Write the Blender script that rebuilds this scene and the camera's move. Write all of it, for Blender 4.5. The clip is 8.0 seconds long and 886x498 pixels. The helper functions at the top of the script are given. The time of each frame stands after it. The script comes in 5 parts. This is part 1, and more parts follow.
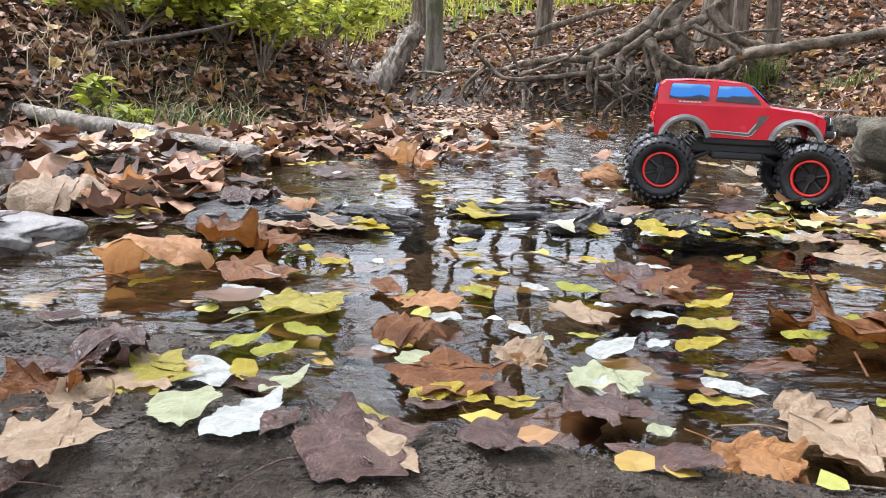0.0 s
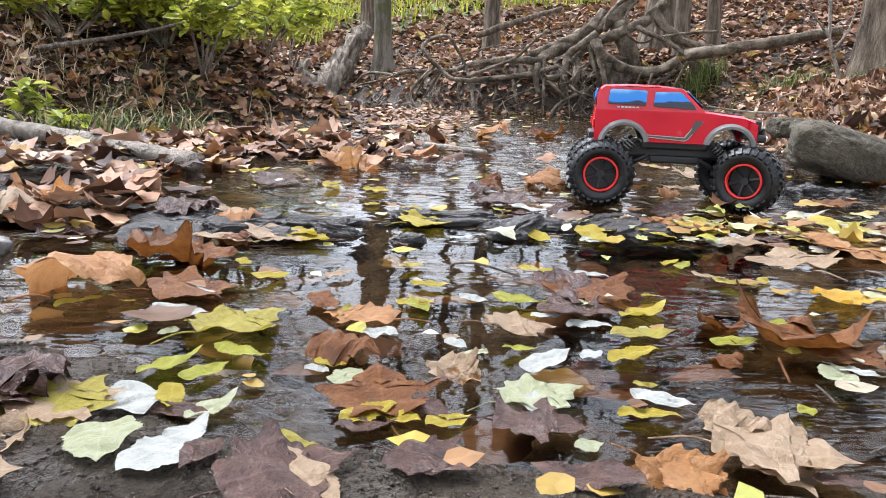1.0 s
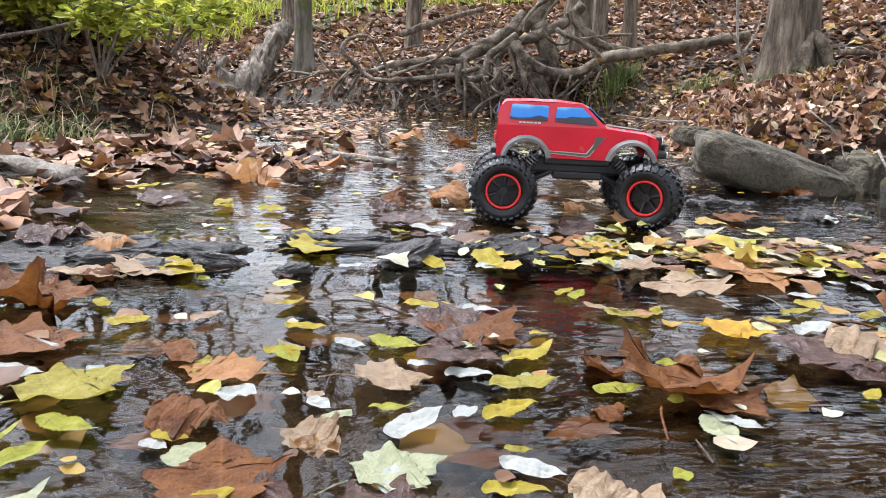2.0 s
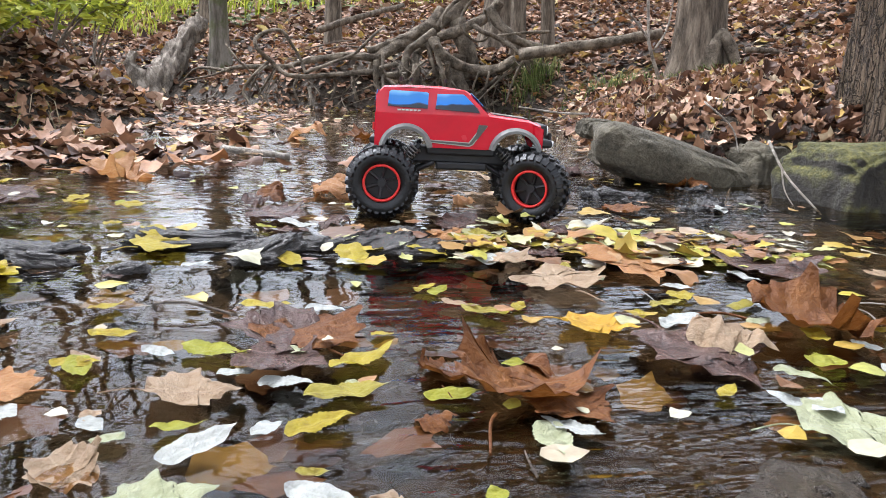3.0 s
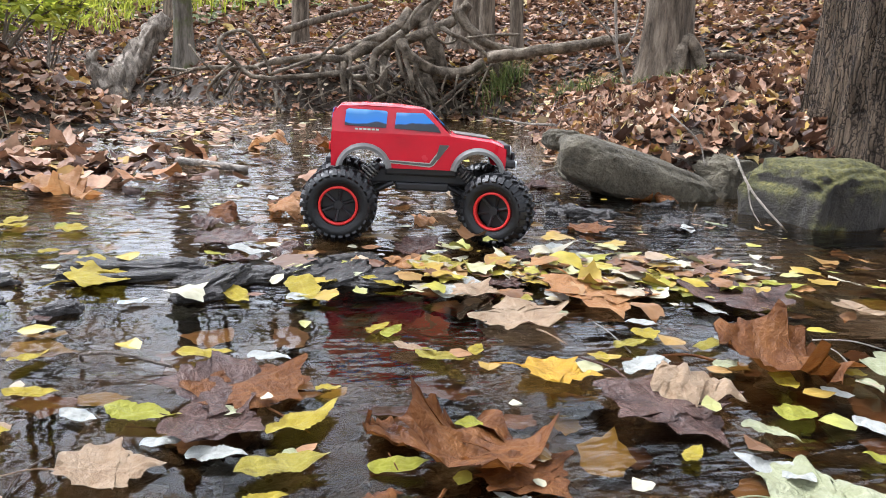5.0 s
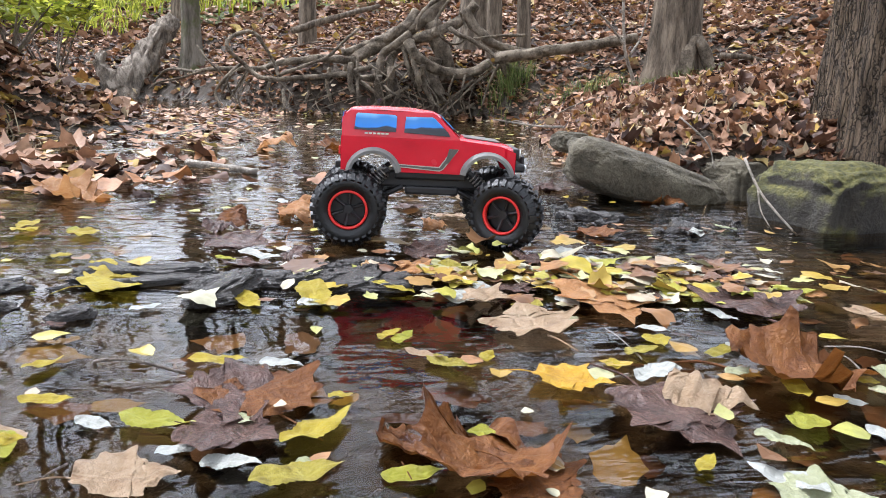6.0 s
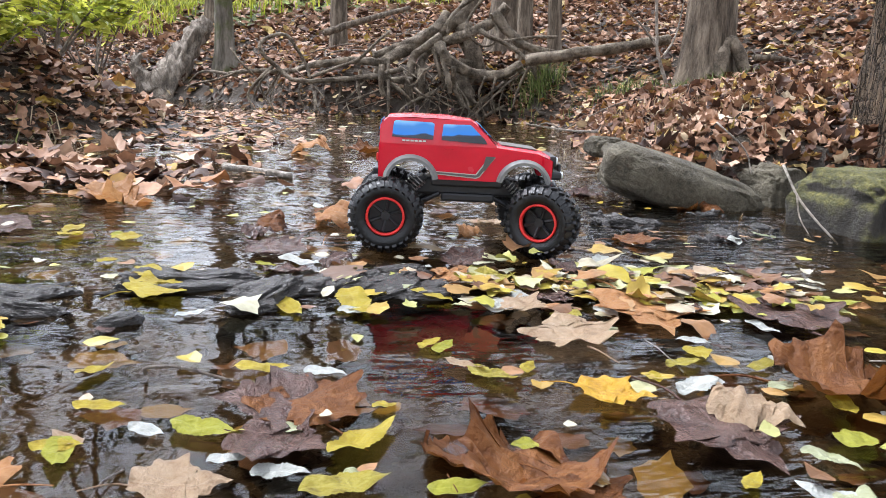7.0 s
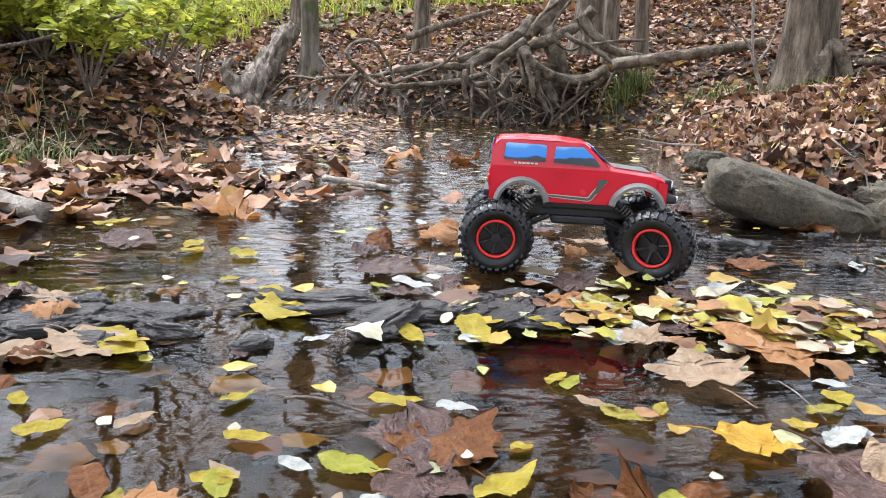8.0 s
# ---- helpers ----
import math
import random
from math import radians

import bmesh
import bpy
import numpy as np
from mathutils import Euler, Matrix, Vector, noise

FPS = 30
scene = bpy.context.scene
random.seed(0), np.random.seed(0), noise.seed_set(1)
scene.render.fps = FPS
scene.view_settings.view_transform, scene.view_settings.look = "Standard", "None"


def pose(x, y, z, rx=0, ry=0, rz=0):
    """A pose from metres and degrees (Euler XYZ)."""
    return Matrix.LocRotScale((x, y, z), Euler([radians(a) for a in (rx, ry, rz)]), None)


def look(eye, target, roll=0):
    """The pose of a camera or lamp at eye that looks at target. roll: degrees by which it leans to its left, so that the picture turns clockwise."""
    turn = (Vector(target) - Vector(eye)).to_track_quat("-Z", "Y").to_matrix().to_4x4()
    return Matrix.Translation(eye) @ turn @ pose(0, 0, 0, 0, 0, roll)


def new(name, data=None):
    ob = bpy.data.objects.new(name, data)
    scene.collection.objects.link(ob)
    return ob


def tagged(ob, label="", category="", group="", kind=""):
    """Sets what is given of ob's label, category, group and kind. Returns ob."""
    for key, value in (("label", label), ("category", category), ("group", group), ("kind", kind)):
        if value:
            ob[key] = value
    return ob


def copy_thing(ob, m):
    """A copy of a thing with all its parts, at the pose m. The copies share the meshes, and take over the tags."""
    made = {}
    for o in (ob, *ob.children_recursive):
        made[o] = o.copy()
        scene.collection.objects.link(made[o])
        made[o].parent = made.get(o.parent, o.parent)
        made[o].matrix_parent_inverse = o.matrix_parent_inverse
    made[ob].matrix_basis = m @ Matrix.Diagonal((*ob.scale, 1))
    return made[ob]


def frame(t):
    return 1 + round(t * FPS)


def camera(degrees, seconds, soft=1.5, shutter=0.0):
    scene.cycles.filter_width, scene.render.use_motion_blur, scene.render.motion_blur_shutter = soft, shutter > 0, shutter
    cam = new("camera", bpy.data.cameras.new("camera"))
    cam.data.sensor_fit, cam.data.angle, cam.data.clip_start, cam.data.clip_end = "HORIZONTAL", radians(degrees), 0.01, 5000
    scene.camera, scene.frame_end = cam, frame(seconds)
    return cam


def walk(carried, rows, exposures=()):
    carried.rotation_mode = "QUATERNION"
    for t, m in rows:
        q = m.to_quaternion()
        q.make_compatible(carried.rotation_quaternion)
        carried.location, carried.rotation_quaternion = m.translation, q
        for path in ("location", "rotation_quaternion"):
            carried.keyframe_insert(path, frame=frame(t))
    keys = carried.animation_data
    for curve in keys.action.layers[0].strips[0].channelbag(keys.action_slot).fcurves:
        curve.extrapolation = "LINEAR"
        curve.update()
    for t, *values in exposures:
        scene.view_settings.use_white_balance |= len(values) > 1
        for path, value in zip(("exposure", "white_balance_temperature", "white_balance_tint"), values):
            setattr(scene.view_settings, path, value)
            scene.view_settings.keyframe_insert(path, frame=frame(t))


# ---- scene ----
cam = camera(62.5, 8.0, soft=0.8)
PATH = [
    (0, (0.212, 0.179, 0.175), (0.051, 2.127, -0.249), 2.0),
    (0.5, (0.216, 0.175, 0.176), (0.113, 2.127, -0.246), 2.0),
    (1, (0.226, 0.184, 0.186), (0.191, 2.139, -0.236), 1.8),
    (1.5, (0.248, 0.215, 0.207), (0.301, 2.169, -0.217), 2.0),
    (2, (0.271, 0.233, 0.213), (0.426, 2.181, -0.211), 2.1),
    (2.2, (0.287, 0.239, 0.213), (0.485, 2.183, -0.211), 2.2),
    (3.3, (0.371, 0.301, 0.193), (0.745, 2.221, -0.225), 2.3),
    (3.5, (0.379, 0.307, 0.197), (0.773, 2.222, -0.222), 2.4),
    (4, (0.41, 0.304, 0.222), (0.826, 2.215, -0.197), 2.6),
    (4.5, (0.385, 0.324, 0.224), (0.801, 2.235, -0.195), 2.6),
    (6, (0.372, 0.326, 0.23), (0.769, 2.241, -0.191), 2.5),
    (6.5, (0.369, 0.331, 0.237), (0.744, 2.25, -0.184), 2.5),
    (7, (0.359, 0.326, 0.239), (0.683, 2.254, -0.184), 2.5),
    (7.5, (0.33, 0.33, 0.26), (0.57, 2.269, -0.168), 2.5),
    (8, (0.308, 0.339, 0.266), (0.436, 2.287, -0.165), 2.4),
]
walk(cam, [(t, look(eye, target, roll)) for t, eye, target, roll in PATH])

# world: overcast woodland light
SUN_EL, SUN_AZ = 60.0, -45.0
world = bpy.data.worlds.new("sky")
scene.world = world
world.use_nodes = True
wn = world.node_tree
sky = wn.nodes.new("ShaderNodeTexSky")
sky.sky_type, sky.sun_disc = "NISHITA", False
sky.sun_elevation, sky.sun_rotation = radians(SUN_EL), radians(SUN_AZ)
sky.dust_density, sky.air_density = 3.0, 1.0
overcast = wn.nodes.new("ShaderNodeHueSaturation")
overcast.inputs["Saturation"].default_value = 0.16
wn.links.new(sky.outputs[0], overcast.inputs["Color"])
wn.links.new(overcast.outputs[0], wn.nodes["Background"].inputs["Color"])
wn.nodes["Background"].inputs["Strength"].default_value = 0.15
sun = new("sun", bpy.data.lights.new("sun", "SUN"))
sun.data.energy, sun.data.angle, sun.data.color = 1.0, radians(25), (1.0, 0.985, 0.97)
sun.matrix_world = look((0, 0, 20), Vector((0, 0, 20)) - Vector((math.sin(radians(SUN_AZ)) * math.cos(radians(SUN_EL)), math.cos(radians(SUN_AZ)) * math.cos(radians(SUN_EL)), math.sin(radians(SUN_EL)))))
scene.view_settings.exposure = 2.06
scene.view_settings.use_white_balance = True
scene.view_settings.white_balance_temperature, scene.view_settings.white_balance_tint = 5900, 12


# ---- materials ----
def shader(name, rough=0.6, spec=0.5):
    m = bpy.data.materials.new(name)
    m.use_nodes = True
    b = m.node_tree.nodes["Principled BSDF"]
    b.inputs["Roughness"].default_value = rough
    b.inputs["Specular IOR Level"].default_value = spec
    return m, m.node_tree, b


def link(t, a, b):
    t.links.new(a, b)


def coords(t, scale=(1, 1, 1), which="Object"):
    c = t.nodes.new("ShaderNodeTexCoord")
    mp = t.nodes.new("ShaderNodeMapping")
    mp.inputs["Scale"].default_value = scale
    link(t, c.outputs[which], mp.inputs[0])
    return mp.outputs[0]


def noise_tex(t, vec, scale, detail=6, rough=0.6):
    n = t.nodes.new("ShaderNodeTexNoise")
    n.inputs["Scale"].default_value, n.inputs["Detail"].default_value, n.inputs["Roughness"].default_value = scale, detail, rough
    link(t, vec, n.inputs["Vector"])
    return n.outputs["Fac"]


def ramp(t, fac, stops):
    r = t.nodes.new("ShaderNodeValToRGB")
    e = r.color_ramp.elements
    while len(e) < len(stops):
        e.new(0.5)
    for el, (p, c) in zip(e, stops):
        el.position, el.color = p, (*c, 1)
    link(t, fac, r.inputs[0])
    return r.outputs[0]


def mixed(t, fac, a, b, mode="MIX"):
    m = t.nodes.new("ShaderNodeMix")
    m.data_type, m.blend_type = "RGBA", mode
    for v, k in ((fac, 0), (a, 6), (b, 7)):
        if isinstance(v, (int, float)):
            m.inputs[k].default_value = v
        elif isinstance(v, tuple):
            m.inputs[k].default_value = (*v, 1)
        else:
            link(t, v, m.inputs[k])
    return m.outputs[2]


def maths(t, op, a, b=0.0):
    n = t.nodes.new("ShaderNodeMath")
    n.operation = op
    for v, k in ((a, 0), (b, 1)):
        if isinstance(v, (int, float)):
            n.inputs[k].default_value = v
        else:
            link(t, v, n.inputs[k])
    return n.outputs[0]


def bumped(t, b, height, strength=0.5, distance=0.005):
    n = t.nodes.new("ShaderNodeBump")
    n.inputs["Strength"].default_value, n.inputs["Distance"].default_value = strength, distance
    link(t, height, n.inputs["Height"])
    link(t, n.outputs[0], b.inputs["Normal"])
    return n


def rocky(name, dark, mid, light, rough, scale=9, bump=0.02, stretch=(1, 1, 1), strength=0.8):
    m, t, b = shader(name, rough)
    v = coords(t, stretch)
    big, fine = noise_tex(t, v, scale, 8, 0.62), noise_tex(t, v, scale * 9, 5, 0.7)
    c = ramp(t, big, ((0.3, dark), (0.5, mid), (0.72, light)))
    link(t, mixed(t, 0.45, c, ramp(t, fine, ((0.3, dark), (0.7, light)))), b.inputs["Base Color"])
    bumped(t, b, maths(t, "ADD", big, maths(t, "MULTIPLY", fine, 0.35)), strength, bump)
    return m


def ground_material():
    m, t, b = shader("wet_mud_and_soil", 0.35, 0.4)
    v = coords(t)
    big, fine = noise_tex(t, v, 5, 8, 0.6), noise_tex(t, v, 60, 6, 0.7)
    mud = ramp(t, big, ((0.3, (0.02, 0.014, 0.008)), (0.52, (0.055, 0.038, 0.023)), (0.72, (0.125, 0.094, 0.064))))
    mud = mixed(t, 0.4, mud, ramp(t, fine, ((0.3, (0.014, 0.011, 0.008)), (0.7, (0.1, 0.083, 0.066)))))
    sep = t.nodes.new("ShaderNodeSeparateXYZ")
    link(t, v, sep.inputs[0])
    far = t.nodes.new("ShaderNodeMapRange")
    far.inputs[1].default_value, far.inputs[2].default_value = 11.5, 14.5
    link(t, maths(t, "ADD", sep.outputs[1], maths(t, "MULTIPLY", big, 3.0)), far.inputs[0])
    grass = ramp(t, noise_tex(t, v, 2.2, 8, 0.7), ((0.35, (0.05, 0.07, 0.02)), (0.5, (0.16, 0.22, 0.05)), (0.7, (0.3, 0.36, 0.1))))
    link(t, mixed(t, far.outputs[0], mud, grass), b.inputs["Base Color"])
    dry = t.nodes.new("ShaderNodeMapRange")
    dry.inputs[1].default_value, dry.inputs[2].default_value, dry.inputs[3].default_value, dry.inputs[4].default_value = 0.06, 0.13, 0.0, 0.7
    link(t, sep.outputs[2], dry.inputs[0])
    film = t.nodes.new("ShaderNodeMapRange")
    film.inputs[1].default_value, film.inputs[2].default_value, film.inputs[3].default_value, film.inputs[4].default_value = 0.42, 0.6, 0.12, 0.5
    link(t, noise_tex(t, v, 17, 4, 0.6), film.inputs[0])
    link(t, maths(t, "ADD", dry.outputs[0], film.outputs[0]), b.inputs["Roughness"])
    grit = noise_tex(t, v, 170, 4, 0.7)
    lumps = noise_tex(t, v, 26, 5, 0.6)
    bumped(t, b, maths(t, "ADD", maths(t, "ADD", big, lumps), maths(t, "ADD", maths(t, "MULTIPLY", fine, 0.6), maths(t, "MULTIPLY", grit, 0.3))), 1.0, 0.032)
    return m


def water_material():
    m, t, b = shader("stream_water", 0.03)
    out = t.nodes["Material Output"]
    v = coords(t, (1, 1.6, 1))
    swell, rip = noise_tex(t, v, 11, 2, 0.45), noise_tex(t, coords(t, (0.5, 1.5, 1)), 42, 2, 0.45)
    where = t.nodes.new("ShaderNodeMapRange")
    where.inputs[1].default_value, where.inputs[2].default_value, where.inputs[3].default_value = 0.44, 0.64, 0.03
    link(t, noise_tex(t, v, 3.1, 2, 0.5), where.inputs[0])
    sep = t.nodes.new("ShaderNodeSeparateXYZ")
    link(t, coords(t), sep.inputs[0])
    upper = t.nodes.new("ShaderNodeMapRange")
    upper.inputs[1].default_value, upper.inputs[2].default_value, upper.inputs[4].default_value = 1.18, 1.4, 0.75
    link(t, sep.outputs[1], upper.inputs[0])
    chute = t.nodes.new("ShaderNodeVectorMath")
    chute.operation = "DISTANCE"
    link(t, coords(t), chute.inputs[0])
    chute.inputs[1].default_value = (1.0, 1.5, 0.03)
    fast = t.nodes.new("ShaderNodeMapRange")
    fast.inputs[1].default_value, fast.inputs[2].default_value, fast.inputs[3].default_value, fast.inputs[4].default_value = 0.18, 0.5, 2.4, 0.0
    link(t, chute.outputs["Value"], fast.inputs[0])
    slab = t.nodes.new("ShaderNodeVectorMath")
    slab.operation = "DISTANCE"
    link(t, coords(t, (0.5, 1, 1)), slab.inputs[0])
    slab.inputs[1].default_value = (0.33, 0.6, 0.0)
    shallow = t.nodes.new("ShaderNodeMapRange")
    shallow.inputs[1].default_value, shallow.inputs[2].default_value, shallow.inputs[3].default_value, shallow.inputs[4].default_value = 0.07, 0.19, 2.0, 0.0
    link(t, slab.outputs["Value"], shallow.inputs[0])
    rush = maths(t, "MAXIMUM", maths(t, "MAXIMUM", where.outputs[0], upper.outputs[0]), maths(t, "MAXIMUM", fast.outputs[0], shallow.outputs[0]))
    h = maths(t, "ADD", maths(t, "MULTIPLY", swell, 0.07), maths(t, "MULTIPLY", maths(t, "MULTIPLY", rip, rush), 0.34))
    bump = t.nodes.new("ShaderNodeBump")
    bump.inputs["Strength"].default_value, bump.inputs["Distance"].default_value = 1.0, 0.011
    link(t, h, bump.inputs["Height"])
    fr = t.nodes.new("ShaderNodeFresnel")
    fr.inputs["IOR"].default_value = 1.33
    link(t, bump.outputs[0], fr.inputs["Normal"])
    gl = t.nodes.new("ShaderNodeBsdfGlossy")
    gl.inputs["Roughness"].default_value = 0.015
    link(t, bump.outputs[0], gl.inputs["Normal"])
    tr = t.nodes.new("ShaderNodeBsdfTransparent")
    tr.inputs["Color"].default_value = (0.8, 0.66, 0.46, 1)
    mx = t.nodes.new("ShaderNodeMixShader")
    link(t, fr.outputs[0], mx.inputs[0])
    link(t, tr.outputs[0], mx.inputs[1])
    link(t, gl.outputs[0], mx.inputs[2])
    link(t, mx.outputs[0], out.inputs["Surface"])
    return m


def leaf_material(name, dark, base, light, translucent=0.35, rough=0.38):
    """Blade colour with blotches, pale midrib and side veins, in the leaf's own space (1 long along y)."""
    m, t, b = shader(name, rough, 0.28)
    v = coords(t)
    info = t.nodes.new("ShaderNodeObjectInfo")
    shift = t.nodes.new("ShaderNodeVectorMath")
    shift.operation = "ADD"
    comb = t.nodes.new("ShaderNodeCombineXYZ")
    link(t, maths(t, "MULTIPLY", info.outputs["Random"], 40), comb.inputs[2])
    link(t, v, shift.inputs[0])
    link(t, comb.outputs[0], shift.inputs[1])
    blot = noise_tex(t, shift.outputs[0], 3.5, 6, 0.65)
    speck = noise_tex(t, shift.outputs[0], 22, 4, 0.6)
    c = ramp(t, blot, ((0.28, dark), (0.46, base), (0.72, light)))
    c = mixed(t, 0.16, c, ramp(t, speck, ((0.35, dark), (0.6, light))))
    sep = t.nodes.new("ShaderNodeSeparateXYZ")
    link(t, v, sep.inputs[0])
    ax = maths(t, "ABSOLUTE", sep.outputs[0])
    rib = maths(t, "LESS_THAN", ax, 0.014)
    side = maths(t, "LESS_THAN", maths(t, "FRACT", maths(t, "MULTIPLY", maths(t, "SUBTRACT", sep.outputs[1], maths(t, "MULTIPLY", ax, 0.9)), 9.0)), 0.1)
    vein = maths(t, "MAXIMUM", rib, maths(t, "MULTIPLY", side, 0.45))
    c = mixed(t, maths(t, "MULTIPLY", vein, 0.22), c, tuple(min(1, k * 1.25 + 0.03) for k in light))
    link(t, c, b.inputs["Base Color"])
    bumped(t, b, maths(t, "ADD", maths(t, "MULTIPLY", vein, -0.4), blot), 0.5, 0.06)
    tl = t.nodes.new("ShaderNodeBsdfTranslucent")
    link(t, c, tl.inputs["Color"])
    mx = t.nodes.new("ShaderNodeMixShader")
    mx.inputs[0].default_value = translucent
    link(t, b.outputs[0], mx.inputs[1])
    link(t, tl.outputs[0], mx.inputs[2])
    link(t, mx.outputs[0], t.nodes["Material Output"].inputs["Surface"])
    return m


def island_material(name, stops, rough=0.55, translucent=0.12):
    """Many small pieces in one mesh: each takes its own colour."""
    m, t, b = shader(name, rough, 0.2)
    g = t.nodes.new("ShaderNodeNewGeometry")
    c = ramp(t, g.outputs["Random Per Island"], stops)
    n = noise_tex(t, coords(t), 55, 4, 0.6)
    c = mixed(t, 0.55, c, ramp(t, n, ((0.3, (0.35, 0.33, 0.3)), (0.7, (1.1, 1.1, 1.1)))), "MULTIPLY")
    link(t, c, b.inputs["Base Color"])
    tl = t.nodes.new("ShaderNodeBsdfTranslucent")
    link(t, c, tl.inputs["Color"])
    mx = t.nodes.new("ShaderNodeMixShader")
    mx.inputs[0].default_value = translucent
    link(t, b.outputs[0], mx.inputs[1])
    link(t, tl.outputs[0], mx.inputs[2])
    link(t, mx.outputs[0], t.nodes["Material Output"].inputs["Surface"])
    return m


def bark_material(name, dark, mid, light, scale=14, moss=None, plates=0, grain=0.16):
    m, t, b = shader(name, 0.85, 0.2)
    v = coords(t, (1, 1, grain))
    big, fine = noise_tex(t, v, scale, 6, 0.6), noise_tex(t, v, scale * 6, 5, 0.7)
    c = mixed(t, 0.4, ramp(t, big, ((0.38, dark), (0.5, mid), (0.6, light))), ramp(t, fine, ((0.3, dark), (0.7, light))))
    height = maths(t, "ADD", big, maths(t, "MULTIPLY", fine, 0.4))
    if plates:
        vo = t.nodes.new("ShaderNodeTexVoronoi")
        vo.feature = "DISTANCE_TO_EDGE"
        vo.inputs["Scale"].default_value = plates
        warp = t.nodes.new("ShaderNodeVectorMath")
        warp.operation = "ADD"
        link(t, coords(t, (1, 1, 0.17)), warp.inputs[0])
        link(t, maths(t, "MULTIPLY", noise_tex(t, coords(t), 30, 4, 0.6), 0.03), warp.inputs[1])
        link(t, warp.outputs[0], vo.inputs["Vector"])
        crack = t.nodes.new("ShaderNodeMapRange")
        crack.inputs[2].default_value = 0.13
        link(t, vo.outputs["Distance"], crack.inputs[0])
        c = mixed(t, crack.outputs[0], dark, mixed(t, 0.35, c, ramp(t, noise_tex(t, coords(t), 220, 4, 0.7), ((0.35, mid), (0.65, light)))))
        height = maths(t, "ADD", maths(t, "MULTIPLY", crack.outputs[0], 0.9), height)
    if moss:
        c = mixed(t, ramp(t, noise_tex(t, coords(t), 5, 6, 0.6), ((0.48, (0, 0, 0)), (0.62, (0.8, 0.8, 0.8)))), c, moss)
    link(t, c, b.inputs["Base Color"])
    bumped(t, b, height, 1.0, 0.03)
    return m


def plain(name, colour, rough=0.5, metal=0.0, vary=0.25, scale=30, bump=0.0):
    m, t, b = shader(name, rough)
    b.inputs["Metallic"].default_value = metal
    n = noise_tex(t, coords(t), scale, 5, 0.65)
    dark = tuple(k * (1 - vary) for k in colour)
    link(t, ramp(t, n, ((0.35, dark), (0.65, colour))), b.inputs["Base Color"])
    r = t.nodes.new("ShaderNodeMapRange")
    r.inputs[3].default_value, r.inputs[4].default_value = max(0.02, rough - 0.12), min(1, rough + 0.15)
    link(t, noise_tex(t, coords(t), scale * 0.6, 4, 0.6), r.inputs[0])
    link(t, r.outputs[0], b.inputs["Roughness"])
    if bump:
        bumped(t, b, noise_tex(t, coords(t), scale * 4, 4, 0.6), 0.5, bump)
    return m


MUD = ground_material()
WATER = water_material()
STONE = rocky("grey_lichen_stone", (0.018, 0.014, 0.008), (0.07, 0.057, 0.034), (0.19, 0.163, 0.108), 0.85, 13, 0.03, strength=1.0)


def mossy_stone():
    m = rocky("mossy_stone", (0.007, 0.006, 0.004), (0.02, 0.016, 0.011), (0.06, 0.05, 0.034), 0.8, 12, 0.02, strength=1.0)
    t = m.node_tree
    b = t.nodes["Principled BSDF"]
    old = b.inputs["Base Color"].links[0].from_socket
    g = t.nodes.new("ShaderNodeNewGeometry")
    sep = t.nodes.new("ShaderNodeSeparateXYZ")
    link(t, g.outputs["Normal"], sep.inputs[0])
    v = coords(t)
    grow = maths(t, "ADD", maths(t, "MULTIPLY", sep.outputs[2], 0.62), noise_tex(t, v, 14, 6, 0.7))
    moss = ramp(t, noise_tex(t, v, 80, 5, 0.7), ((0.3, (0.02, 0.02, 0.003)), (0.5, (0.06, 0.056, 0.009)), (0.7, (0.14, 0.125, 0.026))))
    link(t, mixed(t, ramp(t, grow, ((0.54, (0, 0, 0)), (0.82, (1, 1, 1)))), old, moss), b.inputs["Base Color"])
    return m


MOSSY = mossy_stone()
SLATE = rocky("wet_dark_shale", (0.012, 0.01, 0.009), (0.038, 0.033, 0.029), (0.1, 0.092, 0.085), 0.26, 24, 0.02, (0.6, 1.6, 2))
SLAB = rocky("wet_grey_mudstone", (0.04, 0.036, 0.032), (0.11, 0.1, 0.09), (0.22, 0.2, 0.185), 0.35, 22, 0.008)
BARK = bark_material("grey_brown_bark", (0.03, 0.022, 0.015), (0.125, 0.095, 0.068), (0.28, 0.225, 0.165), 30)
BARK_BIG = bark_material("furrowed_brown_bark", (0.022, 0.016, 0.011), (0.08, 0.057, 0.038), (0.22, 0.158, 0.103), 50, None, 95)
BARK_MOSS = bark_material("bark_with_moss", (0.035, 0.03, 0.02), (0.13, 0.11, 0.085), (0.24, 0.21, 0.17), 14, (0.07, 0.085, 0.02))
ROOT = bark_material("weathered_root", (0.028, 0.021, 0.014), (0.13, 0.102, 0.073), (0.3, 0.245, 0.18), 16, grain=0.9)
STUMPWOOD = bark_material("rotting_stump_wood", (0.035, 0.027, 0.02), (0.17, 0.135, 0.1), (0.42, 0.36, 0.29), 20, grain=0.4)
DEADWOOD = bark_material("bleached_dead_wood", (0.1, 0.08, 0.062), (0.28, 0.24, 0.195), (0.44, 0.395, 0.335), 18, grain=0.9)
TWIG = bark_material("twig_bark", (0.06, 0.045, 0.035), (0.16, 0.125, 0.1), (0.3, 0.25, 0.2), 40)
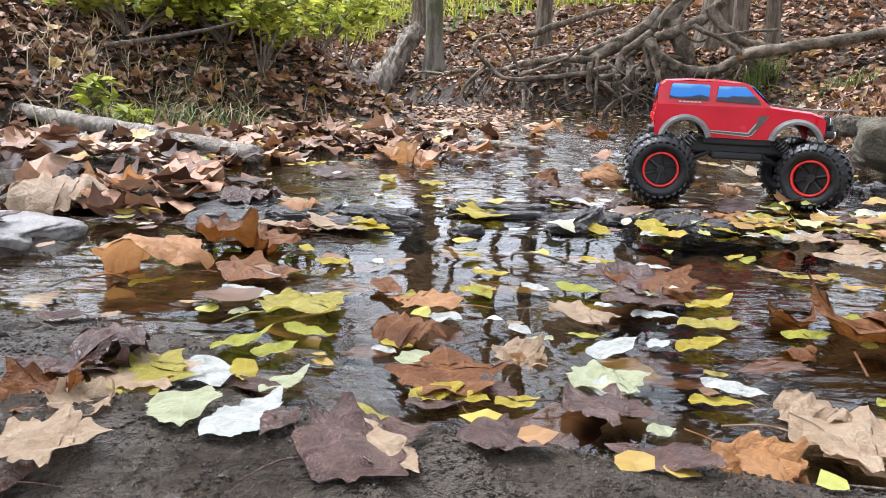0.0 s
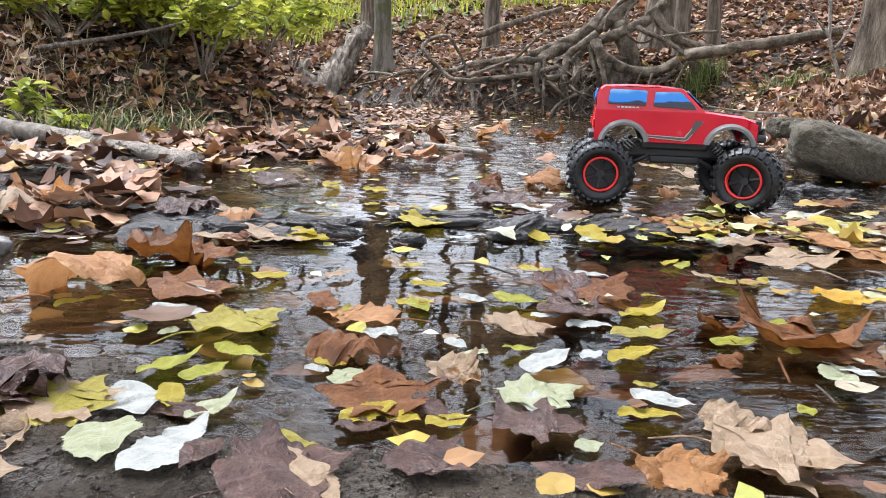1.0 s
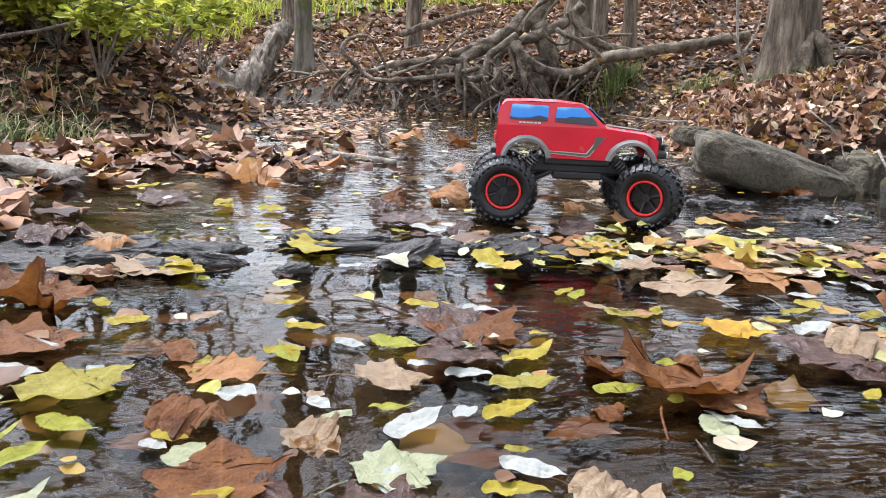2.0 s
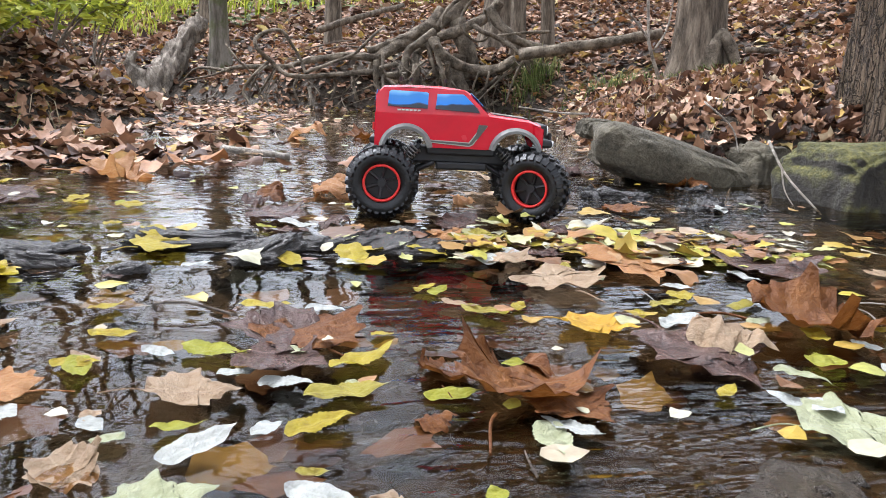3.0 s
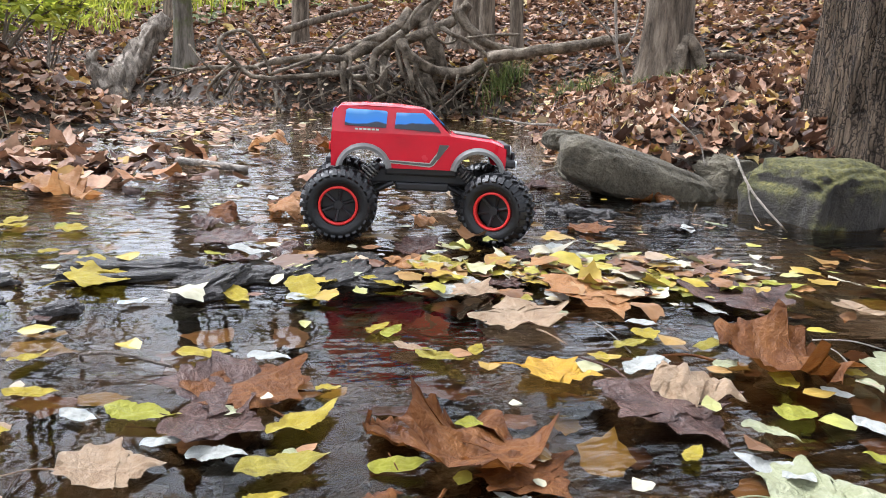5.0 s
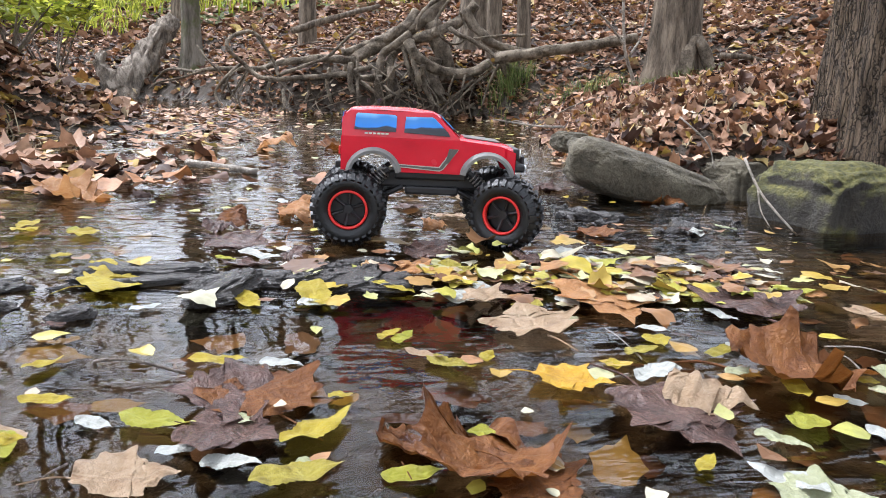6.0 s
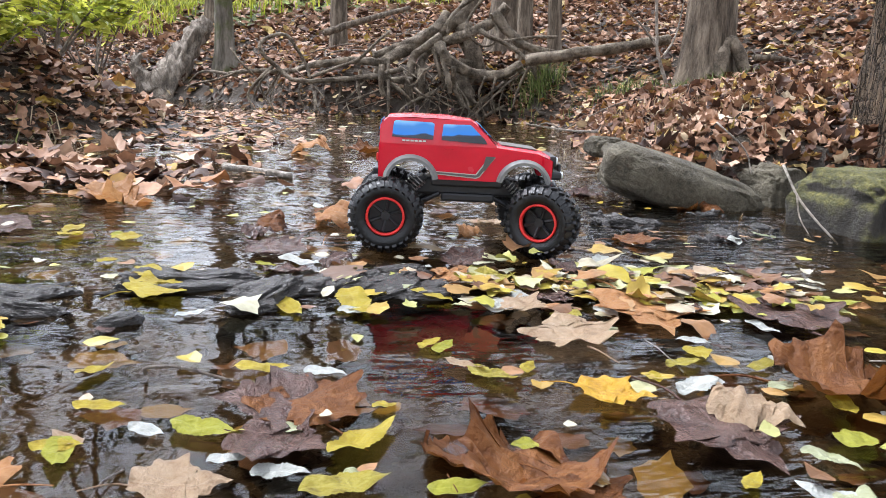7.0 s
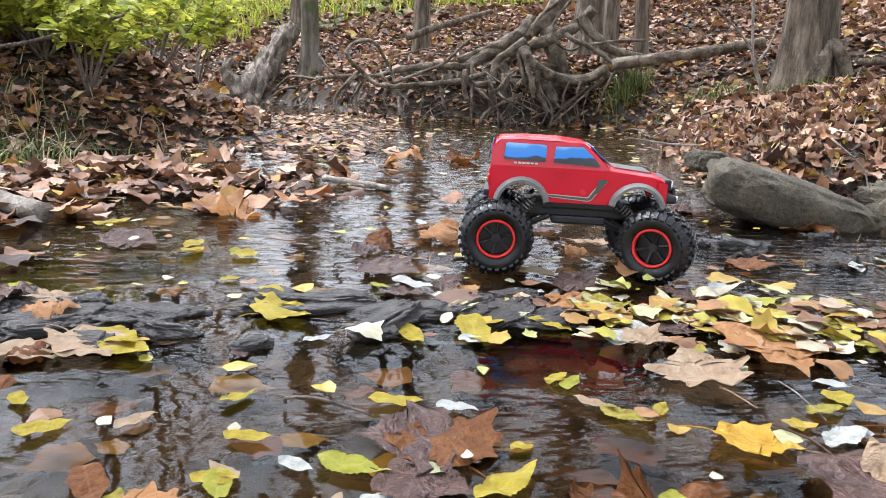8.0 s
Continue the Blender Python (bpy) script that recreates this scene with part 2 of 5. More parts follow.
LEAF = {
    "yellow": leaf_material("yellow_leaf", (0.2, 0.13, 0.012), (0.36, 0.275, 0.022), (0.44, 0.36, 0.05)),
    "lime": leaf_material("lime_leaf", (0.18, 0.18, 0.014), (0.29, 0.285, 0.026), (0.38, 0.37, 0.06)),
    "gold": leaf_material("golden_leaf", (0.324, 0.144, 0.0144), (0.518, 0.288, 0.0216), (0.612, 0.396, 0.0576)),
    "olive": leaf_material("olive_leaf", (0.115, 0.0792, 0.0108), (0.288, 0.238, 0.0288), (0.396, 0.338, 0.072)),
    "white": leaf_material("pale_leaf_underside", (0.233, 0.233, 0.197), (0.342, 0.347, 0.311), (0.405, 0.41, 0.384), 0.15),
    "pale": leaf_material("pale_green_leaf", (0.217, 0.233, 0.114), (0.311, 0.321, 0.186), (0.384, 0.389, 0.259), 0.25),
    "orange": leaf_material("orange_brown_leaf", (0.216, 0.0864, 0.0288), (0.36, 0.166, 0.0576), (0.446, 0.245, 0.108)),
    "rust": leaf_material("rust_leaf", (0.045, 0.014, 0.003), (0.12, 0.039, 0.007), (0.23, 0.092, 0.021), 0.3, 0.5),
    "tan": leaf_material("tan_leaf", (0.202, 0.122, 0.0648), (0.346, 0.238, 0.144), (0.446, 0.338, 0.23)),
    "plum": leaf_material("wet_plum_brown_leaf", (0.022, 0.012, 0.01), (0.06, 0.032, 0.025), (0.12, 0.07, 0.055), 0.12, 0.16),
}
LITTER = island_material("leaf_litter", ((0.1, (0.041, 0.020, 0.013)), (0.28, (0.134, 0.065, 0.037)), (0.44, (0.251, 0.132, 0.075)), (0.6, (0.358, 0.212, 0.132)), (0.76, (0.474, 0.321, 0.228)), (0.88, (0.295, 0.125, 0.044)), (0.95, (0.402, 0.292, 0.064)), (1.0, (0.519, 0.417, 0.320))))
FLOATING = island_material("floating_leaf_bits", ((0.0, (0.0984, 0.0492, 0.0328)), (0.25, (0.279, 0.148, 0.0656)), (0.45, (0.36, 0.27, 0.036)), (0.62, (0.3, 0.3, 0.055)), (0.8, (0.44, 0.42, 0.31)), (1.0, (0.328, 0.246, 0.164))), 0.35)
SUNKEN = island_material("sunken_leaves", ((0.0, (0.03, 0.016, 0.011)), (0.35, (0.08, 0.042, 0.028)), (0.65, (0.15, 0.09, 0.058)), (0.85, (0.2, 0.15, 0.04)), (1.0, (0.26, 0.22, 0.15))), 0.35)
GREEN = island_material("shrub_leaves", ((0.0, (0.14, 0.18, 0.02)), (0.5, (0.36, 0.4, 0.045)), (1.0, (0.62, 0.62, 0.1))), 0.5, 0.45)
CANOPY = island_material("woodland_leaves", ((0.0, (0.06, 0.05, 0.02)), (0.4, (0.16, 0.16, 0.035)), (0.75, (0.3, 0.3, 0.06)), (1.0, (0.34, 0.2, 0.07))), 0.6, 0.4)
GRASS = island_material("grass_blades", ((0.0, (0.05, 0.08, 0.02)), (0.6, (0.14, 0.18, 0.05)), (1.0, (0.35, 0.32, 0.14))), 0.6, 0.3)
DRYGRASS = island_material("dry_stalks", ((0.0, (0.2, 0.14, 0.08)), (0.6, (0.4, 0.32, 0.2)), (1.0, (0.55, 0.48, 0.34))), 0.7, 0.2)
RED = plain("red_painted_shell", (0.6, 0.004, 0.02), 0.22, 0, 0.12, 25)
RUBBER = plain("black_rubber", (0.005, 0.005, 0.0055), 0.42, 0, 0.4, 60, 0.002)
BLACK = plain("black_plastic", (0.018, 0.018, 0.02), 0.42, 0, 0.3, 40)
GREY = plain("grey_plastic_trim", (0.2, 0.2, 0.19), 0.45, 0, 0.3, 60)
STRIPE = plain("dark_grey_decal", (0.09, 0.085, 0.075), 0.4, 0, 0.2, 40)
SILVER = plain("silver_decal", (0.5, 0.48, 0.44), 0.35, 0, 0.2, 60)
HUBRED = plain("red_rim_ring", (0.7, 0.03, 0.025), 0.35, 0, 0.1, 40)
STEEL = plain("spring_steel", (0.42, 0.4, 0.37), 0.35, 0.9, 0.3, 80)
LAMP = plain("clear_lamp_plastic", (0.75, 0.77, 0.78), 0.2, 0, 0.1, 80)


def blue_glass():
    m, t, b = shader("blue_window_decal", 0.15)
    v = coords(t)
    sep = t.nodes.new("ShaderNodeSeparateXYZ")
    link(t, v, sep.inputs[0])
    wob = maths(t, "ADD", sep.outputs[2], maths(t, "MULTIPLY", noise_tex(t, coords(t, (1, 1, 0.3)), 22, 2, 0.5), 0.02))
    r = t.nodes.new("ShaderNodeMapRange")
    r.inputs[1].default_value, r.inputs[2].default_value = 0.1745, 0.196
    link(t, wob, r.inputs[0])
    link(t, ramp(t, r.outputs[0], ((0.0, (0.004, 0.006, 0.012)), (0.2, (0.006, 0.012, 0.03)), (0.27, (0.01, 0.2, 0.7)), (0.75, (0.03, 0.22, 0.62)), (1.0, (0.2, 0.5, 0.85)))), b.inputs["Base Color"])
    return m


GLASS = blue_glass()


# ---- building helpers ----
def finish(name, bm, material, parent=None, label="", smooth=True):
    me = bpy.data.meshes.new(name)
    bm.to_mesh(me)
    bm.free()
    if smooth:
        me.shade_smooth()
    me.materials.append(material)
    ob = new(name, me)
    if parent:
        ob.parent = parent
    if label:
        ob["label"] = label
    return ob


def part(name, bm, material, parent, label="", smooth=True):
    return finish(name, bm, material, parent, label, smooth)


def pydata(name, verts, faces, material, smooth=True):
    me = bpy.data.meshes.new(name)
    me.from_pydata(verts, [], faces)
    if smooth:
        me.shade_smooth()
    me.materials.append(material)
    return new(name, me)


def spline(pts, n):
    """Points along a smooth curve through pts."""
    p = [Vector(q) for q in pts]
    p = [p[0] * 2 - p[1], *p, p[-1] * 2 - p[-2]]
    out = []
    for i in range(1, len(p) - 2):
        for k in range(n):
            u = k / n
            a, b, c, d = p[i - 1:i + 3]
            out.append(0.5 * (2 * b + (c - a) * u + (2 * a - 5 * b + 4 * c - d) * u * u + (3 * b - a - 3 * c + d) * u ** 3))
    out.append(p[-2])
    return out


def tube(bm, pts, r0, r1, sides=8, steps=5, rough=0.15, seed=0.0):
    """A tapered, slightly lumpy limb along a curve."""
    line = spline(pts, steps)
    rings = []
    for i, c in enumerate(line):
        way = (line[min(i + 1, len(line) - 1)] - line[max(i - 1, 0)]).normalized()
        side = way.cross(Vector((0.31, 0.22, 0.92)))
        side = side.normalized() if side.length > 0.05 else way.orthogonal().normalized()
        up = side.cross(way)
        r = r0 + (r1 - r0) * i / (len(line) - 1)
        ring = []
        for k in range(sides):
            a = 2 * math.pi * k / sides
            d = side * math.cos(a) + up * math.sin(a)
            ring.append(bm.verts.new(c + d * r * (1 + rough * 2 * noise.noise(c / max(r, 0.004) * 0.35 + d * (2.6 if rough > 0.3 else 1) + Vector((seed, 0, seed))))))
        rings.append(ring)
    for a, b in zip(rings, rings[1:]):
        for k in range(sides):
            bm.faces.new((a[k], a[(k + 1) % sides], b[(k + 1) % sides], b[k]))
    bm.faces.new(rings[0][::-1])
    bm.faces.new(rings[-1])


def box(bm, lo, hi, bevel=0.0):
    lo, hi = Vector(lo), Vector(hi)
    g = bmesh.ops.create_cube(bm, size=1, matrix=Matrix.Translation((lo + hi) / 2) @ Matrix.Diagonal((*(hi - lo), 1)))
    if bevel:
        e = list({e for v in g["verts"] for e in v.link_edges})
        bmesh.ops.bevel(bm, geom=e, offset=bevel, segments=2, affect="EDGES", profile=0.5)


def rod(bm, a, b, r, sides=10):
    a, b = Vector(a), Vector(b)
    m = Matrix.Translation((a + b) / 2) @ (b - a).to_track_quat("Z", "Y").to_matrix().to_4x4()
    bmesh.ops.create_cone(bm, cap_ends=True, segments=sides, radius1=r, radius2=r, depth=(b - a).length, matrix=m)


# ---- the ground: one sheet with the stream's channel in it ----
def stream_level(y):
    return 0.03 * np.clip(np.asarray(y, float) - 0.6, 0, 1.9)


RIGHT_EDGE = ((-30, 2.4), (-3, 1.9), (0.3, 1.85), (1.2, 1.86), (1.45, 1.78), (1.6, 1.62), (1.7, 1.38), (1.76, 1.2), (1.8, 1.03), (2.05, 1.05), (2.4, 1.13), (3.0, 1.32), (4.0, 1.62), (4.7, 1.72), (5.05, 1.5))
FAR_EDGE = ((5.2, 0.9), (5.28, 0.3), (5.6, 0.0), (6.4, -0.35), (7.1, -0.75), (7.2, -1.3))
LEFT_EDGE = ((6.3, -1.3), (5.2, -0.8), (4.2, -0.4), (3.4, -0.22), (2.8, -0.25), (2.45, -0.5), (2.25, -0.85), (2.0, -1.15), (1.6, -1.15), (1.2, -1.0), (0.9, -0.8), (0.4, -0.75), (-3, -1.2), (-30, -2.5))
CHANNEL = np.array([(x, y) for y, x in RIGHT_EDGE + FAR_EDGE + LEFT_EDGE])


def channel_distance(x, y):
    """Metres to the water's edge: minus inside the channel."""
    x, y = np.asarray(x, float), np.asarray(y, float)
    best, inside = np.full(x.shape, 1e9), np.zeros(x.shape, bool)
    for (x0, y0), (x1, y1) in zip(CHANNEL, np.roll(CHANNEL, -1, axis=0)):
        dx, dy = x1 - x0, y1 - y0
        u = np.clip(((x - x0) * dx + (y - y0) * dy) / (dx * dx + dy * dy), 0, 1)
        best = np.minimum(best, np.hypot(x - x0 - u * dx, y - y0 - u * dy))
        if abs(dy) > 1e-9:
            cross = ((y0 > y) != (y1 > y)) & (x < dx * (y - y0) / dy + x0)
            inside ^= cross
    return np.where(inside, -best, best)


def bump_at(x, y, cx, cy, rx, ry, turn=0.0):
    c, s = math.cos(radians(turn)), math.sin(radians(turn))
    u, v = ((x - cx) * c + (y - cy) * s) / rx, (-(x - cx) * s + (y - cy) * c) / ry
    return np.exp(-(u * u + v * v) ** 2)


def waves(x, y, seed=0.0):
    """Cheap uneven relief from sines, about -1 to 1."""
    return (np.sin(7.3 * x + 3.1 * y + seed) + np.sin(-4.7 * x + 8.9 * y + 1.7 * seed) + 0.6 * np.sin(15.1 * x - 12.3 * y + seed * 2.3) + 0.5 * np.sin(24 * x + 19 * y + seed) + 0.4 * np.sin(-37 * x + 29 * y)) / 3.5


def ground_height(x, y):
    x, y = np.asarray(x, float), np.asarray(y, float)
    s = channel_distance(x, y) + 0.03 * waves(x, y, 2.0)
    far = 1 / (1 + np.exp(-np.clip((y - 4.75) / 0.18, -40, 40)))
    right = 1 / (1 + np.exp(-np.clip((x - 0.9) / 0.12, -40, 40))) * (1 - far)
    left = (1 - far) * (1 - right)
    roots = far * (1 / (1 + np.exp(-np.clip((x + 0.25) / 0.15, -40, 40))))
    h0 = left * 0.035 + right * 0.1 + far * 0.14 + roots * 0.16
    k = left * 0.25 + right * 0.24 + far * 0.215
    reach = left * 0.06 + right * 0.07 + far * 0.12
    out = np.maximum(s, 0)
    z = h0 * (1 - np.exp(-out / reach)) + k * np.where(out < 12, out, 12 + 3 * (1 - np.exp(-(out - 12) / 3)))
    z += 0.22 * left * (1 - np.exp(-out / 0.5)) * np.exp(-((y - 2.6) / 0.75) ** 4)
    z += 0.02 * np.clip(out * 3, 0, 1) * waves(x * 0.8, y * 0.8, 5.0) + 0.1 * np.clip(out / 4, 0, 1) * waves(x * 0.16, y * 0.16, 1.0)
    bed = -0.031 * np.clip(-s / 0.12, 0, 1) + 0.006 * waves(x * 4, y * 4, 3.0) + 0.008 * waves(x, y, 7.0) * np.clip(-s * 20, 0, 1)
    bed += 0.04 * bump_at(x, y, -0.12, 0.56, 0.24, 0.15, 10) + 0.046 * bump_at(x, y, 0.26, 0.44, 0.26, 0.11, -8)
    bed += 0.055 * bump_at(x, y, -0.36, 0.86, 0.14, 0.07, 0) + 0.028 * bump_at(x, y, 0.12, 1.13, 0.22, 0.06, 12)
    bed += 0.036 * bump_at(x, y, -0.08, 3.6, 0.36, 1.3, -4) + 0.036 * bump_at(x, y, -0.4, 1.9, 0.62, 0.3, 0) + 0.036 * bump_at(x, y, -0.62, 1.45, 0.36, 0.28, 0) + 0.022 * bump_at(x, y, 0.75, 1.15, 0.25, 0.1, -20)
    bed += 0.036 * bump_at(x, y, -0.5, 1.2, 0.3, 0.2, 0)
    bed += 0.027 * bump_at(x, y, 0.62, 0.6, 0.26, 0.1, -12)
    return stream_level(y) + np.where(s > 0, z, bed)


def axis(parts):
    out = []
    for a, b, n in parts:
        out += list(np.linspace(a, b, n, endpoint=False))
    return np.array(out + [parts[-1][1]])


def grid_sheet(name, xs, ys, height, material):
    X, Y = np.meshgrid(xs, ys)
    Z = height(X, Y)
    nx, ny = len(xs), len(ys)
    i = np.arange(nx * ny).reshape(ny, nx)
    f = np.stack([i[:-1, :-1], i[:-1, 1:], i[1:, 1:], i[1:, :-1]], -1).reshape(-1, 4)
    return pydata(name, np.stack([X, Y, Z], -1).reshape(-1, 3).tolist(), f.tolist(), material)


XS = axis([(-90, -12, 12), (-12, -2.5, 40), (-2.5, -0.8, 40), (-0.8, 1.9, 230), (1.9, 4, 50), (4, 12, 40), (12, 90, 12)])
YS = axis([(-60, -6, 12), (-6, 0.2, 40), (0.2, 2.4, 190), (2.4, 7, 110), (7, 16, 70), (16, 120, 24)])
tagged(grid_sheet("ground", XS, YS, ground_height, MUD), "dark wet mud stream bed and soil banks under fallen leaves", "ground", kind="structure")


def ripple(x, y):
    return stream_level(y) + 0.0012 * waves(x * 1.5, y * 3, 1.0)


tagged(grid_sheet("water", axis([(-2.2, 2.4, 140)]), axis([(-6, 0.2, 20), (0.2, 7, 220)]), ripple, WATER), "shallow rippling brown stream water reflecting the woods and sky", "water", kind="structure")


# ---- rocks ----
def rock(name, size, material, seed, flat=0.0, crag=0.0, over=0.0, square=0.62):
    """A worn boulder, longest along x, its foot at z = 0."""
    bm = bmesh.new()
    bmesh.ops.create_icosphere(bm, subdivisions=5, radius=1)
    for v in bm.verts:
        d = v.co.normalized()
        p = Vector([math.copysign(abs(c) ** square, c) for c in d])
        n = noise.fractal(d * 1.3 + Vector((seed, 0, 0)), 1.0, 2.0, 5) * 0.13 + abs(noise.noise(d * 2.6 + Vector((0, seed, 0)))) * -0.07
        p *= 1 + n
        if crag:
            p.z += crag * math.floor(4 * noise.noise(Vector((p.x * 1.3 + seed, p.y * 2.0, 0)))) / 4
            p *= 1 + crag * noise.fractal(d * 3.2 + Vector((seed, seed, 0)), 0.8, 2.1, 4)
        p.y *= 1 + over * (p.z * 0.5 - 0.25)
        p.x *= 1 + 0.5 * over * (p.z * 0.5 - 0.25)
        v.co = Vector((p.x * size[0] / 2, p.y * size[1] / 2, (p.z * 0.5 + 0.5) * size[2] * (1 - flat * p.x)))
    return finish(name, bm, material)


def put(ob, *place):
    ob.matrix_world = pose(*place)
    return ob


tagged(put(rock("boulder", (0.345, 0.18, 0.105), STONE, 11.0, 0.1, 0.02, 0.14, 0.56), 1.07, 1.74, 0.017, 4, 14, -6), "long grey-brown lichen-flecked boulder at the water's edge", "rock", group="rocks along the bank")
tagged(put(rock("boulder", (0.2, 0.22, 0.165), MOSSY, 8.0, -0.04, 0.06, 0.08, 0.5), 1.315, 1.49, -0.033, -3, 3, 16), "squat boulder covered in green moss", "rock", group="rocks along the bank")
tagged(put(rock("boulder", (0.16, 0.12, 0.13), STONE, 5.5, 0.0, 0.1, 0.0, 0.5), 1.31, 1.76, -0.02, 0, 8, 30), "dark rock wedged between two boulders", "rock", group="rocks along the bank")
tagged(put(rock("stone", (0.09, 0.07, 0.05), STONE, 6.1), 1.02, 2.0, 0.1, 0, 0, 10), "small grey stone on the leafy bank", "rock")
tagged(put(rock("ledge_stone", (0.2, 0.1, 0.04), SLATE, 2.2, 0.0, 0.25), 0.22, 1.16, -0.016, 0, 3, 10), "low dark wet shale ledge breaking the stream", "rock", group="stream ledges")
tagged(put(rock("ledge_stone", (0.13, 0.07, 0.035), SLATE, 9.2, 0.0, 0.25), 0.04, 1.1, -0.012, 0, 0, 24), "low dark wet shale ledge breaking the stream", "rock", group="stream ledges")
tagged(put(rock("ledge_stone", (0.1, 0.05, 0.04), SLATE, 1.2, 0.0, 0.4), 0.88, 1.5, -0.002, 0, 0, -10), "dark wet stone in a small riffle", "rock", group="stream ledges")
ledge_rng = random.Random(21)
for i in range(40):
    u = ledge_rng.random()
    x, y = -0.16 + 0.66 * u, 1.05 + 0.1 * u + ledge_rng.gauss(0, 0.035)
    w = ledge_rng.uniform(0.035, 0.11)
    tagged(put(rock("ledge_stone", (w, w * 0.55, 0.024), SLATE, 30.0 + i, 0.0, 0.2), x, y, float(stream_level(y)) - 0.015, ledge_rng.gauss(0, 7), ledge_rng.gauss(0, 7), ledge_rng.uniform(-10, 40)), "thin dark wet shale plate breaking the stream", "rock", group="stream ledges")
for i in range(9):
    x, y = ledge_rng.uniform(0.75, 1.15), ledge_rng.uniform(1.38, 1.62)
    w = ledge_rng.uniform(0.04, 0.08)
    tagged(put(rock("ledge_stone", (w, w * 0.6, 0.03), SLATE, 50.0 + i, 0.0, 0.4), x, y, float(stream_level(y)) - 0.027, 0, 0, ledge_rng.uniform(0, 180)), "dark wet stone in a small riffle", "rock", group="stream ledges")
tagged(put(rock("mud_slab", (0.24, 0.13, 0.035), SLAB, 4.4), -0.36, 0.87, -0.002, 0, 0, 5), "rounded grey mudstone slab washed by the stream", "rock", group="mudstone slabs")


# ---- dead wood, logs and sticks ----
def stick(name, points, r0, r1, material, label, category="branch", forks=(), sides=8):
    bm = bmesh.new()
    base = Vector(points[0])
    tube(bm, [Vector(p) - base for p in points], r0, r1, sides, 6, 0.5 if r0 > 0.1 else 0.15, base.x * 7)
    ob = finish(name, bm, material)
    ob.location = base
    for f in forks:
        bm = bmesh.new()
        tube(bm, [Vector(p) - base for p in f], r1 * 1.1, r1 * 0.5, 6, 5, 0.15)
        part("fork", bm, material, ob)
    return tagged(ob, label, category)


# ---- trees ----
def tree(name, x, y, r, height, material, label, flare=1.5, lean=(0, 0), limbs=5, seed=1, ridges=0.0, steps=6, crown=0):
    rng = random.Random(seed)
    z = float(ground_height(x, y)) - (0.16 if r > 0.15 else 0.06)
    root = new(name)
    root.location = (x, y, z)
    bm = bmesh.new()
    pts = [(lean[0] * h * height, lean[1] * h * height, h * height) for h in (0.0, 0.03, 0.07, 0.25, 0.5, 0.75, 1.0)]
    line = spline(pts, steps)
    sides = 96 if ridges else 20
    rings = []
    for p in line:
        q = p.z
        rr = r * (1 - 0.6 * q / height) * (1 + (flare - 1) * math.exp(-q / (r * 1.6)))
        ring = []
        for k in range(sides):
            a = 2 * math.pi * k / sides
            lump = 1 + 0.12 * math.exp(-q / (r * 3)) * math.sin(5 * a + seed) + 0.07 * noise.noise(Vector((math.cos(a) * 2, math.sin(a) * 2, q * 1.5 + seed)))
            if ridges:
                lump += ridges * (0.5 - 2.2 * abs(noise.noise(Vector((math.cos(a) * 7, math.sin(a) * 7, q * 3.5)))) + 0.5 * noise.noise(Vector((math.cos(a) * 16, math.sin(a) * 16, q * 9))))
            ring.append(bm.verts.new((p.x + math.cos(a) * rr * lump, p.y + math.sin(a) * rr * lump, q)))
        rings.append(ring)
    for a, b in zip(rings, rings[1:]):
        for k in range(sides):
            bm.faces.new((a[k], a[(k + 1) % sides], b[(k + 1) % sides], b[k]))
    bm.faces.new(rings[-1])
    part("trunk", bm, material, root)
    for i in range(limbs):
        h = height * rng.uniform(0.35, 0.95)
        a = rng.uniform(0, 2 * math.pi)
        ln = height * rng.uniform(0.12, 0.25)
        c = Vector((lean[0] * h, lean[1] * h, h))
        d = Vector((math.cos(a), math.sin(a), rng.uniform(0.4, 1.0)))
        bm = bmesh.new()
        r1 = r * 0.3
        tube(bm, [c, c + d * ln * 0.5 + Vector((0, 0, 0.02)), c + d * ln + Vector((rng.uniform(-.2, .2), rng.uniform(-.2, .2), ln * 0.3))], r1, r1 * 0.3, 6, 4)
        for j in range(4):
            u = rng.uniform(0.3, 0.95)
            e = c + d * ln * u
            g = Vector((rng.uniform(-1, 1), rng.uniform(-1, 1), rng.uniform(0.2, 1))).normalized()
            tube(bm, [e, e + g * ln * 0.25, e + g * ln * 0.5 + Vector((0, 0, ln * 0.06))], r1 * 0.35, r1 * 0.1, 5, 3)
        part("limb", bm, BARK, root)
    if crown:
        verts, faces = [], []
        for i in range(crown):
            h = height * rng.uniform(0.3, 1.05)
            a, d = rng.uniform(0, 6.283), height * 0.24 * math.sqrt(rng.random()) * (1.15 - 0.6 * abs(h / height - 0.6))
            c = Vector((math.cos(a) * d, math.sin(a) * d, h))
            if noise.noise(c * 0.9 + Vector((seed * 3.0, 0, 0))) < 0.08:
                continue
            s = rng.uniform(0.06, 0.13)
            m = Euler((rng.gauss(0, 0.7), rng.gauss(0, 0.7), a)).to_matrix()
            k = len(verts)
            verts += [tuple(c + m @ Vector(p) * s) for p in ((0, -1, 0), (0.5, -0.1, 0.15), (0, 1, 0), (-0.5, -0.1, 0.15))]
            faces += [(k, k + 1, k + 2), (k, k + 2, k + 3)]
        f = pydata("crown", verts, faces, CANOPY, False)
        f.parent = root
    tagged(root, label, "tree")
    return root


